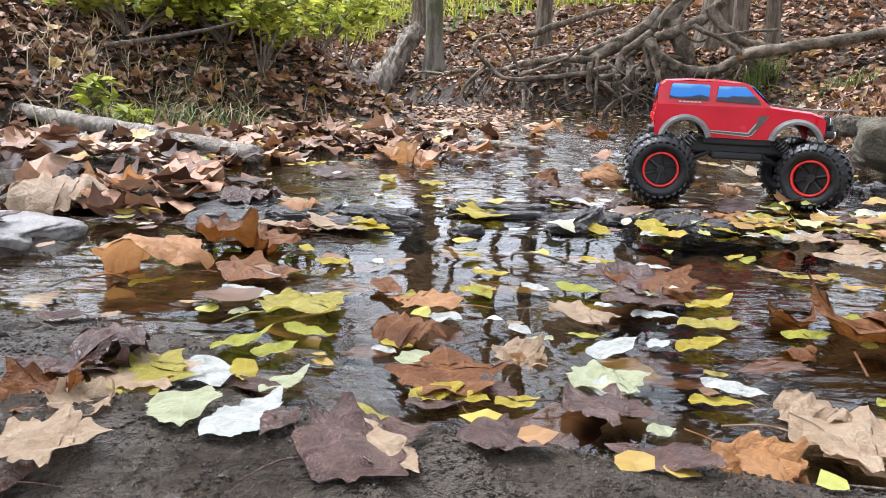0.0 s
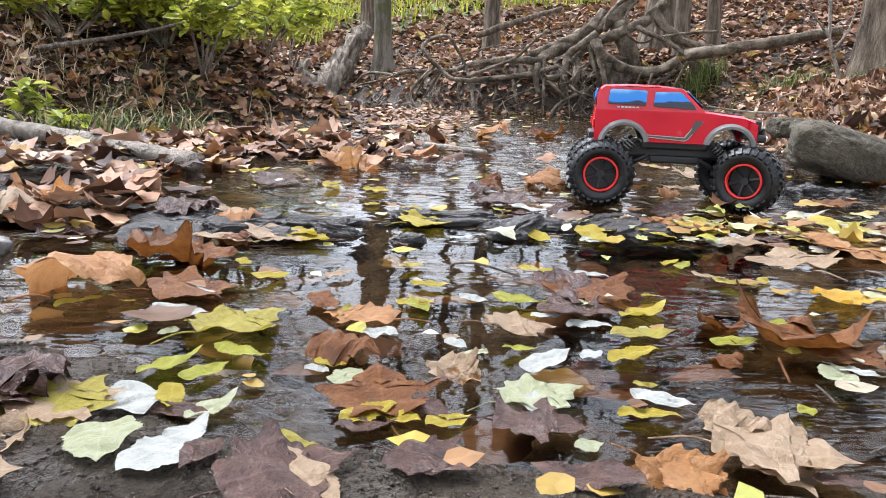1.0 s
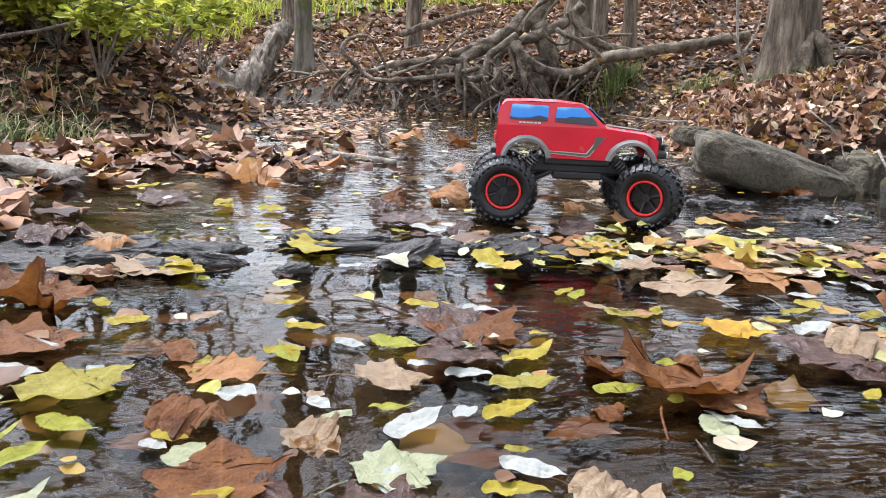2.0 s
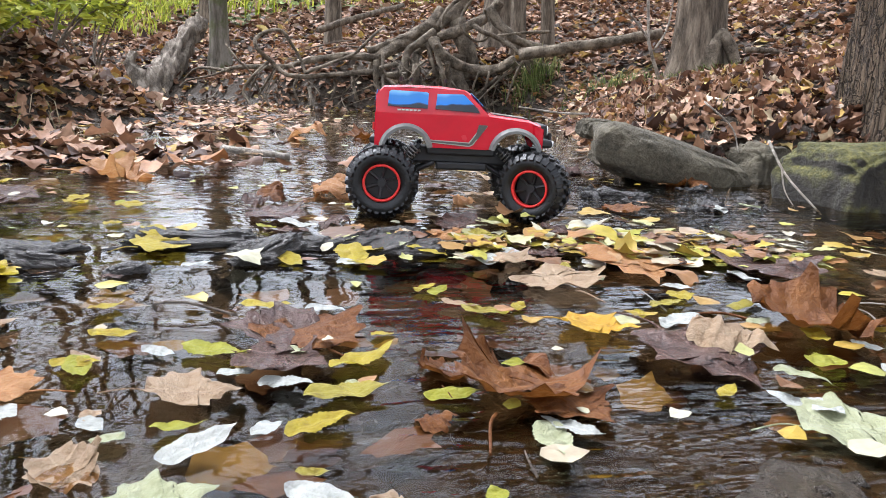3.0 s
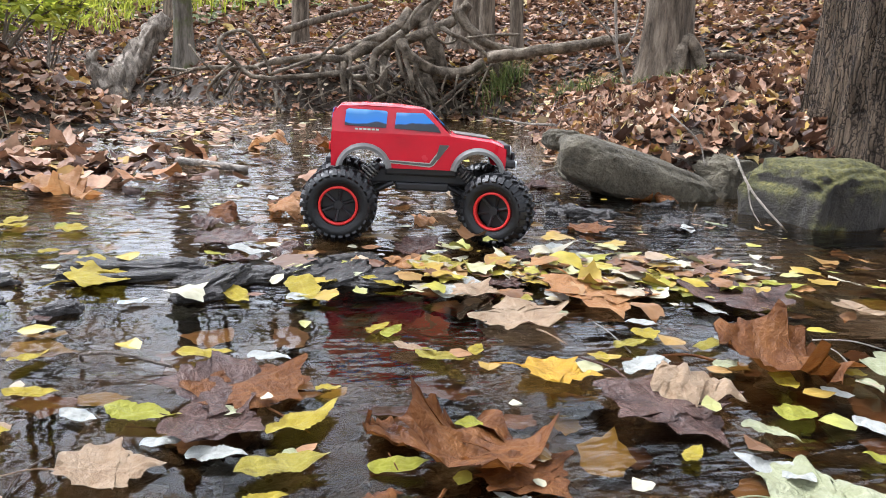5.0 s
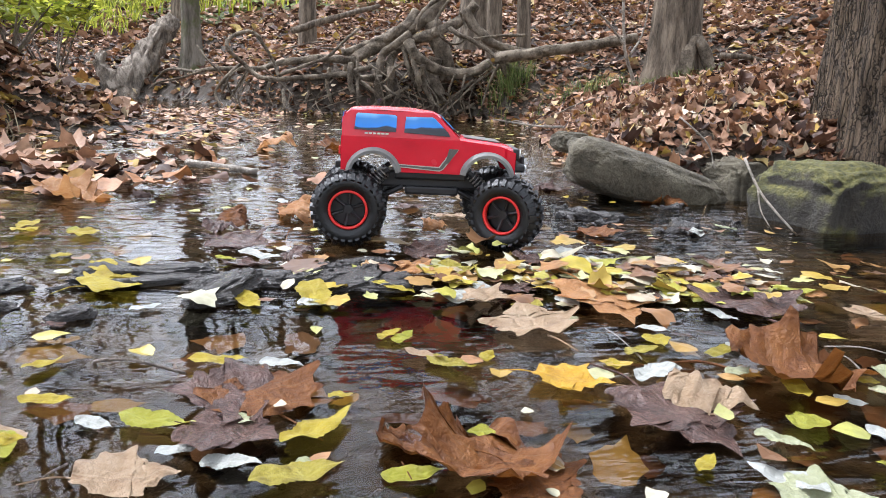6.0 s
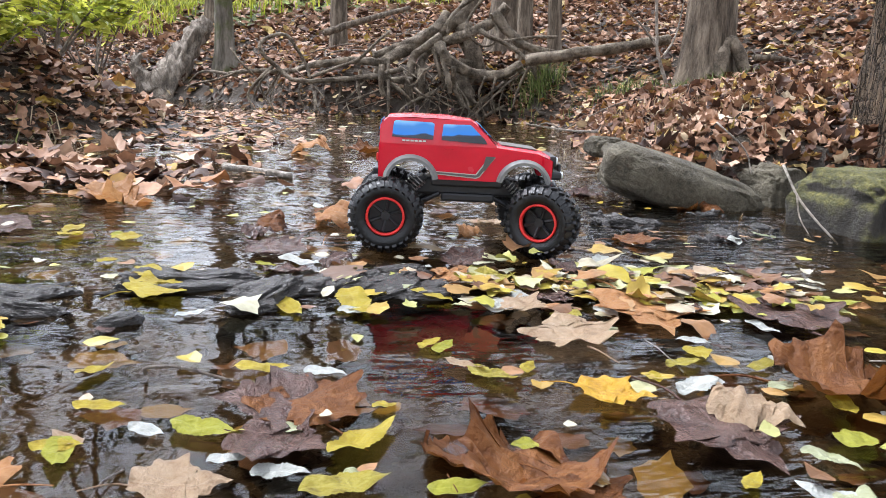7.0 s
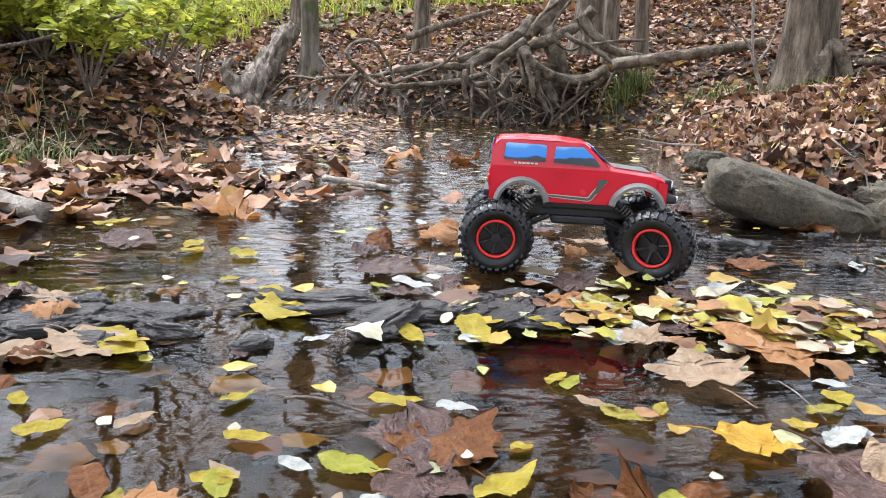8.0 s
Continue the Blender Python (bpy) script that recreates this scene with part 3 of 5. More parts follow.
tree("tree", 1.77, 1.77, 0.2, 7.0, BARK_BIG, "large tree with deeply furrowed brown bark beside the boulders", 1.12, (-0.012, 0.02), 6, 3, 0.1, 26)
hollow_tree = tree("tree", 2.37, 4.08, 0.125, 9.0, BARK, "grey-barked tree with a hollow knot at its foot", 1.5, (0.0, 0.01), 5, 4, 0.05, 20)
bm = bmesh.new()
foot = Vector(hollow_tree.location)
tube(bm, [Vector(p) - foot for p in ((2.36, 3.92, 0.36), (2.37, 3.92, 0.44), (2.41, 3.95, 0.55), (2.46, 3.93, 0.5), (2.49, 3.9, 0.4), (2.51, 3.88, 0.3))], 0.034, 0.026, 10, 6, 0.3)
part("surface_root", bm, ROOT, hollow_tree, "pale looped root round a dark hollow")
stick("fallen_branch", [(2.5, 3.84, 0.47), (2.65, 3.86, 0.475), (2.82, 3.9, 0.46)], 0.016, 0.01, BARK, "short dead branch beside a tree foot")
tree("tree", -0.54, 7.5, 0.085, 8.0, BARK_MOSS, "slender grey tree with a mossy foot", 1.9, (-0.02, 0.0), 6, 5)
tree("tree", 0.48, 6.95, 0.072, 8.0, BARK, "slender brown-barked tree on the leafy slope", 1.35, (-0.01, 0.01), 6, 6)
tree("tree", 1.72, 6.0, 0.12, 10.0, BARK, "grey tree above a bank of bare roots", 1.6, (0.03, 0.0), 6, 7)
tree("tree", 1.75, 5.5, 0.055, 7.0, BARK, "thin leaning tree above the root bank", 1.4, (-0.03, 0.0), 4, 8)
tree("tree", 2.0, 5.6, 0.05, 7.0, BARK, "thin leaning tree above the root bank", 1.4, (-0.05, 0.0), 4, 9)


# the wood on the hillside
wood = [tree("woodland_tree", 4.2, 10.6, 0.09, 7.5, BARK, "bare-trunked woodland tree with thin yellow-green foliage on the hillside, also added unseen behind the camera", 1.4, (0.01, 0.0), 9, 41, crown=420),
        tree("woodland_tree", -3.4, 12.4, 0.08, 6.5, BARK, "bare-trunked woodland tree with thin yellow-green foliage on the hillside, also added unseen behind the camera", 1.4, (-0.02, 0.0), 9, 42, crown=420),
        tree("woodland_tree", 2.3, 12.8, 0.1, 8.0, BARK, "bare-trunked woodland tree with thin yellow-green foliage on the hillside, also added unseen behind the camera", 1.4, (0.0, 0.01), 9, 43, crown=420)]
for o in wood:
    tagged(o, group="trees on the hillside")
wood_rng = random.Random(8)
for i in range(34):
    wx, wy = -11 + 22 * (i % 12 + wood_rng.random()) / 12, 11.6 + 4.0 * (i // 12) + wood_rng.uniform(-0.8, 2.5)
    wz = float(ground_height(wx, wy)) - 0.08
    copy_thing(wood[i % 3], pose(wx, wy, wz, 0, 0, wood_rng.uniform(0, 360)) @ Matrix.Scale(wood_rng.uniform(0.8, 1.15), 4))


# unseen trees added behind and beside the camera, to block low skylight
for i in range(24):
    a = math.pi * (0.98 + 1.04 * i / 23) + wood_rng.uniform(-0.05, 0.05)
    d = wood_rng.uniform(5.5, 9.5)
    wx, wy = 0.4 + d * math.cos(a) * 1.15, 1.5 + d * math.sin(a)
    copy_thing(wood[i % 3], pose(wx, wy, float(ground_height(wx, wy)) - 0.08, 0, 0, wood_rng.uniform(0, 360)) @ Matrix.Scale(wood_rng.uniform(0.8, 1.1), 4))


# ---- the bare roots on the far bank ----
root_tangle = new("root_tangle")
root_tangle.location = (1.1, 5.2, 0.1)
tagged(root_tangle, "tangle of bare weathered tree roots hanging over the stream bank", "tree roots")
ROOT_COUNT = [0]


def root(points, r0, r1):
    ROOT_COUNT[0] += 1
    bm = bmesh.new()
    base = Vector(root_tangle.location)
    pts = [Vector(p) - base + Vector((0, 0.03 * math.sin(i * 2.1 + ROOT_COUNT[0]), 0)) for i, p in enumerate(points)]
    tube(bm, pts, r0 * 1.2, r1 * 1.2, 10, 7, 0.22, ROOT_COUNT[0] * 1.3)
    part("root", bm, ROOT, root_tangle)


root([(1.39, 5.32, 0.93), (1.28, 5.32, 0.77), (1.17, 5.32, 0.67), (1.04, 5.32, 0.59), (0.89, 5.32, 0.50), (0.75, 5.32, 0.41), (0.71, 5.32, 0.31)], 0.049, 0.032)
root([(1.16, 5.30, 0.74), (1.07, 5.30, 0.63), (0.94, 5.30, 0.55), (0.81, 5.30, 0.50), (0.68, 5.30, 0.45)], 0.029, 0.019)
root([(0.74, 5.15, 0.40), (0.52, 5.15, 0.40), (0.31, 5.15, 0.37), (0.14, 5.15, 0.32), (-0.07, 5.15, 0.31), (-0.23, 5.15, 0.29)], 0.022, 0.009)
root([(0.69, 5.05, 0.31), (0.52, 5.05, 0.29), (0.34, 5.05, 0.27), (0.24, 5.05, 0.26), (0.14, 5.05, 0.28), (0.06, 5.05, 0.35), (-0.01, 5.05, 0.41), (-0.03, 5.05, 0.47), (0.03, 5.05, 0.52), (0.13, 5.05, 0.53), (0.19, 5.05, 0.45), (0.24, 5.05, 0.37), (0.27, 5.05, 0.28)], 0.014, 0.007)
root([(0.28, 5.05, 0.29), (0.45, 5.05, 0.36), (0.58, 5.05, 0.42), (0.68, 5.05, 0.52), (0.76, 5.05, 0.59)], 0.009, 0.007)
root([(1.54, 5.22, 0.80), (1.45, 5.22, 0.70), (1.36, 5.22, 0.65), (1.23, 5.22, 0.59), (1.11, 5.22, 0.54), (1.00, 5.22, 0.48)], 0.032, 0.025)
root([(1.00, 5.16, 0.47), (0.98, 5.16, 0.42), (0.96, 5.16, 0.35), (0.91, 5.16, 0.31), (0.78, 5.16, 0.29)], 0.024, 0.019)
root([(1.08, 5.06, 0.53), (1.12, 5.06, 0.45), (1.24, 5.06, 0.38), (1.38, 5.06, 0.35), (1.51, 5.06, 0.37), (1.61, 5.06, 0.43)], 0.031, 0.025)
root([(1.32, 4.98, 0.62), (1.37, 4.98, 0.58), (1.46, 4.98, 0.56), (1.57, 4.98, 0.50), (1.65, 4.98, 0.44), (1.77, 4.98, 0.40), (1.88, 4.98, 0.39), (2.02, 4.98, 0.39)], 0.014, 0.006)
root([(1.65, 4.98, 0.44), (1.69, 4.98, 0.37), (1.75, 4.98, 0.29)], 0.018, 0.011)
root([(1.64, 4.96, 0.42), (1.60, 4.96, 0.32), (1.57, 4.96, 0.23), (1.54, 4.96, 0.15)], 0.009, 0.004)
root([(1.34, 5.00, 0.83), (1.26, 5.00, 0.71), (1.23, 5.00, 0.63), (1.26, 5.00, 0.57), (1.34, 5.00, 0.53), (1.40, 5.00, 0.54), (1.43, 5.00, 0.59), (1.42, 5.00, 0.66), (1.38, 5.00, 0.72)], 0.008, 0.006)
root([(1.28, 5.20, 0.45), (1.26, 5.20, 0.34), (1.30, 5.20, 0.21), (1.33, 5.20, 0.07)], 0.035, 0.041)
root([(1.27, 5.26, 0.67), (1.30, 5.26, 0.54), (1.36, 5.26, 0.42), (1.35, 5.26, 0.23), (1.38, 5.26, 0.08)], 0.048, 0.048)
root([(1.05, 5.10, 0.50), (1.08, 5.10, 0.37), (1.14, 5.10, 0.25)], 0.015, 0.012)
root([(0.97, 5.10, 0.37), (0.97, 5.10, 0.27), (0.96, 5.10, 0.16)], 0.022, 0.019)
root([(0.89, 5.12, 0.31), (0.90, 5.12, 0.21), (0.91, 5.12, 0.13)], 0.022, 0.019)
root([(1.16, 5.02, 0.39), (1.18, 5.02, 0.26), (1.25, 5.02, 0.14)], 0.015, 0.009)
root([(1.09, 5.02, 0.50), (1.10, 5.02, 0.42), (1.13, 5.02, 0.32), (1.15, 5.02, 0.23)], 0.015, 0.012)
root([(0.72, 5.08, 0.38), (0.71, 5.08, 0.29), (0.73, 5.08, 0.19)], 0.018, 0.012)
root([(0.84, 5.04, 0.36), (0.74, 5.04, 0.33), (0.77, 5.04, 0.28)], 0.015, 0.011)
root([(1.09, 5.14, 0.58), (0.99, 5.14, 0.51), (0.92, 5.14, 0.44), (0.90, 5.14, 0.30)], 0.025, 0.019)
root([(1.62, 5.18, 0.42), (1.67, 5.18, 0.36), (1.66, 5.18, 0.25), (1.69, 5.18, 0.14)], 0.019, 0.016)
root([(1.84, 5.06, 0.61), (1.67, 5.06, 0.60), (1.49, 5.06, 0.57)], 0.009, 0.006)
root([(1.28, 5.04, 0.82), (1.19, 5.04, 0.75), (1.13, 5.04, 0.68), (1.12, 5.04, 0.60)], 0.012, 0.007)
root([(1.46, 5.20, 0.75), (1.55, 5.20, 0.64), (1.67, 5.20, 0.55), (1.89, 5.20, 0.51)], 0.028, 0.022)
root([(-0.21, 5.08, 0.44), (-0.14, 5.08, 0.35), (-0.06, 5.08, 0.27), (-0.01, 5.08, 0.16)], 0.006, 0.004)
root([(-0.07, 5.06, 0.16), (-0.01, 5.06, 0.27), (0.04, 5.06, 0.32)], 0.006, 0.004)
root([(-0.19, 5.10, 0.29), (-0.29, 5.10, 0.25), (-0.45, 5.10, 0.21), (-0.49, 5.10, 0.17)], 0.006, 0.004)
root([(0.10, 5.12, 0.32), (0.04, 5.12, 0.24), (-0.02, 5.12, 0.14)], 0.009, 0.006)
root([(0.45, 5.12, 0.28), (0.46, 5.12, 0.21), (0.43, 5.12, 0.12)], 0.009, 0.006)
root([(0.59, 5.14, 0.35), (0.57, 5.14, 0.25), (0.60, 5.14, 0.13)], 0.012, 0.008)
root([(0.22, 5.14, 0.26), (0.20, 5.14, 0.18), (0.23, 5.14, 0.10)], 0.009, 0.006)
root([(0.92, 5.00, 0.25), (0.98, 5.00, 0.20), (1.05, 5.00, 0.19), (1.17, 5.00, 0.14)], 0.006, 0.004)
root([(1.44, 5.02, 0.34), (1.42, 5.02, 0.24), (1.46, 5.02, 0.11)], 0.007, 0.004)
root([(1.37, 5.02, 0.34), (1.34, 5.02, 0.23), (1.38, 5.02, 0.09)], 0.007, 0.004)
root([(1.69, 4.96, 0.43), (1.74, 4.96, 0.35), (1.78, 4.96, 0.26)], 0.006, 0.004)
root([(1.77, 4.94, 0.45), (1.79, 4.94, 0.33), (1.79, 4.94, 0.23)], 0.005, 0.003)
root([(1.04, 5.00, 0.40), (0.97, 5.00, 0.35), (0.92, 5.00, 0.28), (0.86, 5.00, 0.25)], 0.005, 0.004)
root([(1.07, 5.00, 0.34), (1.03, 5.00, 0.30), (1.00, 5.00, 0.25)], 0.005, 0.003)
rng = random.Random(11)
for i in range(48):
    x = rng.uniform(-0.35, 2.0)
    top = rng.uniform(0.2, 0.46) - 0.08 * abs(x - 1.1)
    r = rng.choice((0.003, 0.004, 0.006, 0.01))
    y = 5.12 - 0.1 * rng.random()
    dx = rng.uniform(-0.3, 0.3)
    root([(x, y + 0.06, top), (x + dx * 0.6, y - 0.02, top * 0.72), (x + dx, y - rng.uniform(0, 0.06), top * 0.45), (x + dx * rng.uniform(0.3, 1.5), y - rng.uniform(0, 0.08), 0.05)], r, r * 0.6)


# logs, stump and twigs
stick("fallen_log", [(-1.6, 2.42, 0.16), (-1.22, 2.17, 0.095), (-0.9, 1.96, 0.07), (-0.59, 1.77, 0.058), (-0.34, 1.59, 0.045), (-0.26, 1.53, 0.044)], 0.024, 0.017, DEADWOOD, "pale smooth fallen log lying across the muddy bank", "log", sides=12)
stick("fallen_log", [(1.55, 4.72, 0.44), (1.83, 4.62, 0.49), (2.06, 4.6, 0.53), (2.4, 4.62, 0.6)], 0.036, 0.03, ROOT, "thick bare log lying along the leafy bank", "log", sides=12)
stump = stick("dead_stump", [(-1.08, 7.22, 0.0), (-1.02, 7.35, 0.25), (-0.93, 7.5, 0.45), (-0.82, 7.65, 0.64), (-0.74, 7.75, 0.78)], 0.12, 0.065, STUMPWOOD, "leaning broken stump of bleached dead wood", "stump", (), 26)
bm = bmesh.new()
tube(bm, [(-0.06, -0.02, 0.12), (-0.14, -0.01, 0.26), (-0.2, 0.02, 0.34), (-0.16, 0.06, 0.44)], 0.07, 0.03, 14, 6, 0.5, 3.1)
part("broken_limb", bm, STUMPWOOD, stump, "splintered stub of a broken limb")
stick("driftwood", [(0.14, 2.0, 0.055), (0.2, 1.97, 0.052), (0.29, 1.93, 0.046)], 0.009, 0.007, DEADWOOD, "short pale stick of driftwood on wet leaves")
stick("bent_stick", [(0.222, 0.895, 0.012), (0.225, 0.887, 0.02), (0.25, 0.884, 0.021), (0.29, 0.876, 0.012)], 0.0015, 0.0012, TWIG, "thin bent twig lying in the pool")
stick("forked_twig", [(1.21, 1.58, 0.13), (1.19, 1.5, 0.085), (1.19, 1.45, 0.055), (1.215, 1.41, 0.015)], 0.0026, 0.0016, DEADWOOD, "pale forked twig hanging into the water", forks=[[(1.19, 1.5, 0.085), (1.18, 1.47, 0.05), (1.185, 1.44, 0.02)]])
stick("twig", [(1.0, 2.0, 0.16), (0.93, 2.02, 0.16), (0.84, 2.06, 0.17)], 0.003, 0.002, DEADWOOD, "pale twig sticking out over the water")
stick("twig", [(1.16, 1.75, 0.2), (1.2, 1.7, 0.15), (1.21, 1.68, 0.1)], 0.002, 0.0014, DEADWOOD, "pale twig leaning on the boulder")
stick("sapling", [(2.14, 4.0, 0.28), (2.06, 4.0, 0.46), (2.04, 4.0, 0.56), (2.01, 4.0, 0.9), (2.03, 4.05, 1.5)], 0.01, 0.006, DEADWOOD, "thin bare sapling leaning on the leafy bank", "sapling", [[(2.05, 4.0, 0.5), (1.95, 3.98, 0.6), (1.82, 3.97, 0.7)], [(2.08, 4.0, 0.45), (2.15, 4.0, 0.6), (2.18, 4.0, 0.95)]])
stick("fallen_branch", [(0.35, 6.6, 0.66), (0.7, 6.8, 0.8), (1.1, 7.1, 0.95)], 0.03, 0.02, BARK, "dead branch lying up the leafy slope")
stick("fallen_branch", [(-0.2, 5.3, 0.28), (-0.45, 5.6, 0.3), (-0.6, 5.9, 0.22)], 0.012, 0.006, ROOT, "dead branch at the water's edge")
stick("fallen_branch", [(-0.98, 2.3, 0.27), (-0.8, 2.45, 0.32), (-0.62, 2.5, 0.37), (-0.48, 2.55, 0.43)], 0.008, 0.004, TWIG, "dark bare branch among the shrubs")
stick("fallen_branch", [(-1.7, 2.6, 0.42), (-1.3, 2.7, 0.46), (-0.9, 2.9, 0.55)], 0.012, 0.006, TWIG, "dark bare branch among the shrubs")


twig_rng = random.Random(15)


def strewn(n, x0, x1, y0, y1, length, r, material, label):
    for i in range(n):
        x, y, a = twig_rng.uniform(x0, x1), twig_rng.uniform(y0, y1), twig_rng.uniform(0, 6.283)
        ln = length * twig_rng.uniform(0.5, 1.3)
        dx, dy = math.cos(a) * ln / 2, math.sin(a) * ln / 2
        pts = []
        for u in (-1, 0, 1):
            px, py = x + dx * u + twig_rng.gauss(0, ln * 0.06) * (u == 0), y + dy * u
            pts.append((px, py, max(float(ground_height(px, py)), float(stream_level(py))) + r + 0.06 * ln * (u == 0) + twig_rng.uniform(0, 0.03) * ln))
        stick("twig", pts, r, r * 0.6, material, label, "twig", sides=6)


strewn(22, 1.0, 1.75, 1.85, 2.5, 0.16, 0.0025, TWIG, "thin dead twig among the fallen leaves")
strewn(16, -1.3, -0.3, 1.4, 2.4, 0.2, 0.003, TWIG, "thin dead twig on the leafy mud bank")
strewn(12, -0.2, 0.6, 0.45, 0.75, 0.05, 0.0008, TWIG, "wet dark stem stuck to the mudstone")
strewn(8, 0.5, 1.0, 0.7, 1.2, 0.08, 0.0009, DEADWOOD, "fine pale leaf stem on the water")
strewn(14, 1.3, 3.2, 2.8, 4.6, 0.4, 0.005, TWIG, "dead twig on the leafy slope")
strewn(16, -0.6, 1.6, 5.4, 7.5, 0.5, 0.008, TWIG, "dead twig on the leafy slope")


# ---- leaf litter, grass and shrubs ----
def scatter(name, n, place, size, material, label, category, seed, curl=0.5, flat=0.35, fine=False, sunk=False):
    """n curled lobed leaves lying on the ground at the places that place() draws; fine: with an inner ring of corners."""
    r = np.random.RandomState(seed)
    verts, faces = [], []
    if fine:
        shape = ((0, -0.42), (0.18, -0.42), (0.37, -0.36), (0.38, -0.18), (0.52, 0.02), (0.4, 0.12), (0.31, 0.25), (0.16, 0.3), (0, 0.54), (-0.16, 0.3), (-0.31, 0.25), (-0.4, 0.12), (-0.52, 0.02), (-0.38, -0.18), (-0.37, -0.36), (-0.18, -0.42))
    else:
        shape = ((0, -0.48), (0.3, -0.34), (0.46, 0.02), (0.27, 0.27), (0, 0.54), (-0.27, 0.27), (-0.46, 0.02), (-0.3, -0.34))
    c = len(shape)
    rings = (0.5, 1.0) if fine else (1.0,)
    xs, ys = place(r, n)
    zs = ground_height(xs, ys) if sunk else np.maximum(ground_height(xs, ys), stream_level(ys))
    for x, y, z in zip(xs, ys, zs):
        s = size * r.uniform(0.5, 1.4)
        roll, bend, skew, wob = r.normal(0, curl) * 1.6, r.normal(0, curl), r.normal(0, curl), r.uniform(0, 6.283)
        m = Euler((r.normal(0, flat), r.normal(0, flat), r.uniform(0, 6.283))).to_matrix()
        o = Vector((x, y, z + s * 0.2 * abs(r.normal()) + 0.003))
        b = len(verts)
        verts.append(tuple(o))
        slim = r.uniform(0.55, 1.1)
        for q in rings:
            for i, (u, v) in enumerate(shape):
                u, v = u * q * slim * r.uniform(0.93, 1.06), v * q * r.uniform(0.94, 1.06)
                w = roll * u * u * 1.4 + bend * v * v * 0.8 + skew * u * v + 0.09 * q * math.sin(2.1 * i + wob) * curl
                verts.append(tuple(o + m @ Vector((u * s, v * s, w * s))))
        faces += [(b, b + 1 + k, b + 1 + (k + 1) % c) for k in range(c)]
        if fine:
            faces += [(b + 1 + k, b + 1 + c + k, b + 1 + c + (k + 1) % c, b + 1 + (k + 1) % c) for k in range(c)]
    return tagged(pydata(name, verts, faces, material, fine), label, category, kind="stuff")


def bank_places(x0, x1, y0, y1, low, high):
    def draw(r, n):
        xs, ys = np.zeros(0), np.zeros(0)
        while len(xs) < n:
            x, y = r.uniform(x0, x1, n * 3), r.uniform(y0, y1, n * 3)
            s = channel_distance(x, y)
            keep = (s > low) & (s < high)
            xs, ys = np.r_[xs, x[keep]], np.r_[ys, y[keep]]
        return xs[:n], ys[:n]
    return draw


def flat_places(r, n):
    return r.normal(-0.2, 0.2, n), r.normal(1.92, 0.13, n)


scatter("leaf_litter", 330, flat_places, 0.055, LITTER, "soaked brown leaves plastered on a low mud flat", "leaves", 31, 0.5, 0.25, fine=True)
scatter("leaf_litter", 170, lambda r, n: (r.uniform(-0.95, -0.22, n), r.uniform(1.25, 1.9, n)), 0.055, LITTER, "wet brown leaves strewn over the mud below a fallen log", "leaves", 33, 0.5, 0.2, fine=True)
scatter("leaf_litter", 900, lambda r, n: (r.normal(-0.08, 0.2, n), r.uniform(2.3, 5.1, n)), 0.04, LITTER, "flattened wet leaves covering a low gravel bar", "leaves", 34, 0.4, 0.15)
scatter("leaf_litter", 11000, bank_places(-2.6, 0.2, 1.0, 3.4, -0.02, 3), 0.042, LITTER, "deep brown and tan fallen leaves covering the near bank", "leaves", 1, fine=True)
scatter("leaf_litter", 4800, bank_places(-4.5, 0.2, 2.8, 7.5, -0.04, 6), 0.075, LITTER, "brown and tan fallen leaves covering the low bank", "leaves", 2)
scatter("leaf_litter", 11000, bank_places(0.95, 3.2, 1.3, 3.0, 0.0, 3), 0.034, LITTER, "heaped pale brown fallen leaves behind the boulders", "leaves", 3, 0.8, 0.5, fine=True)
scatter("leaf_litter", 10500, bank_places(1.1, 5.2, 2.8, 5.8, -0.02, 5), 0.055, LITTER, "tan and rust fallen leaves covering the slope", "leaves", 4)
scatter("leaf_litter", 620, bank_places(-0.7, 2.0, 4.75, 5.7, -0.05, 0.16), 0.045, LITTER, "dark damp leaves caught under the bare roots", "leaves", 35)
scatter("leaf_litter", 22000, bank_places(-3.2, 6.0, 5.1, 11.0, 0.1, 9), 0.066, LITTER, "tan and rust fallen leaves covering the wooded hillside", "leaves", 5)
scatter("leaf_litter", 9000, bank_places(-6, 9.0, 9.0, 15.0, 0.3, 14), 0.12, LITTER, "tan fallen leaves thinning out up the hillside", "leaves", 6)
scatter("leaf_litter", 9000, bank_places(-7, 7.5, -5.0, 0.9, 0.02, 6), 0.09, LITTER, "brown fallen leaves covering the banks behind", "leaves", 32)
scatter("floating_leaf_bits", 420, bank_places(-0.5, 1.7, 1.7, 5.3, -2, -0.01), 0.034, FLOATING, "small yellow and brown leaves drifting on the far water", "leaves", 7, 0.1, 0.06)


scatter("leaf_litter", 150, lambda r, n: (r.uniform(-0.85, -0.18, n), r.uniform(0.98, 1.42, n)), 0.06, LITTER, "wet brown leaves washed up on the mud", "leaves", 39, 0.5, 0.2, fine=True)


def slab_places(r, n):
    x, y = np.r_[r.normal(-0.1, 0.14, n // 2), r.normal(0.26, 0.15, n - n // 2)], np.r_[r.normal(0.56, 0.08, n // 2), r.normal(0.45, 0.06, n - n // 2)]
    return x, np.maximum(y, 0.36)


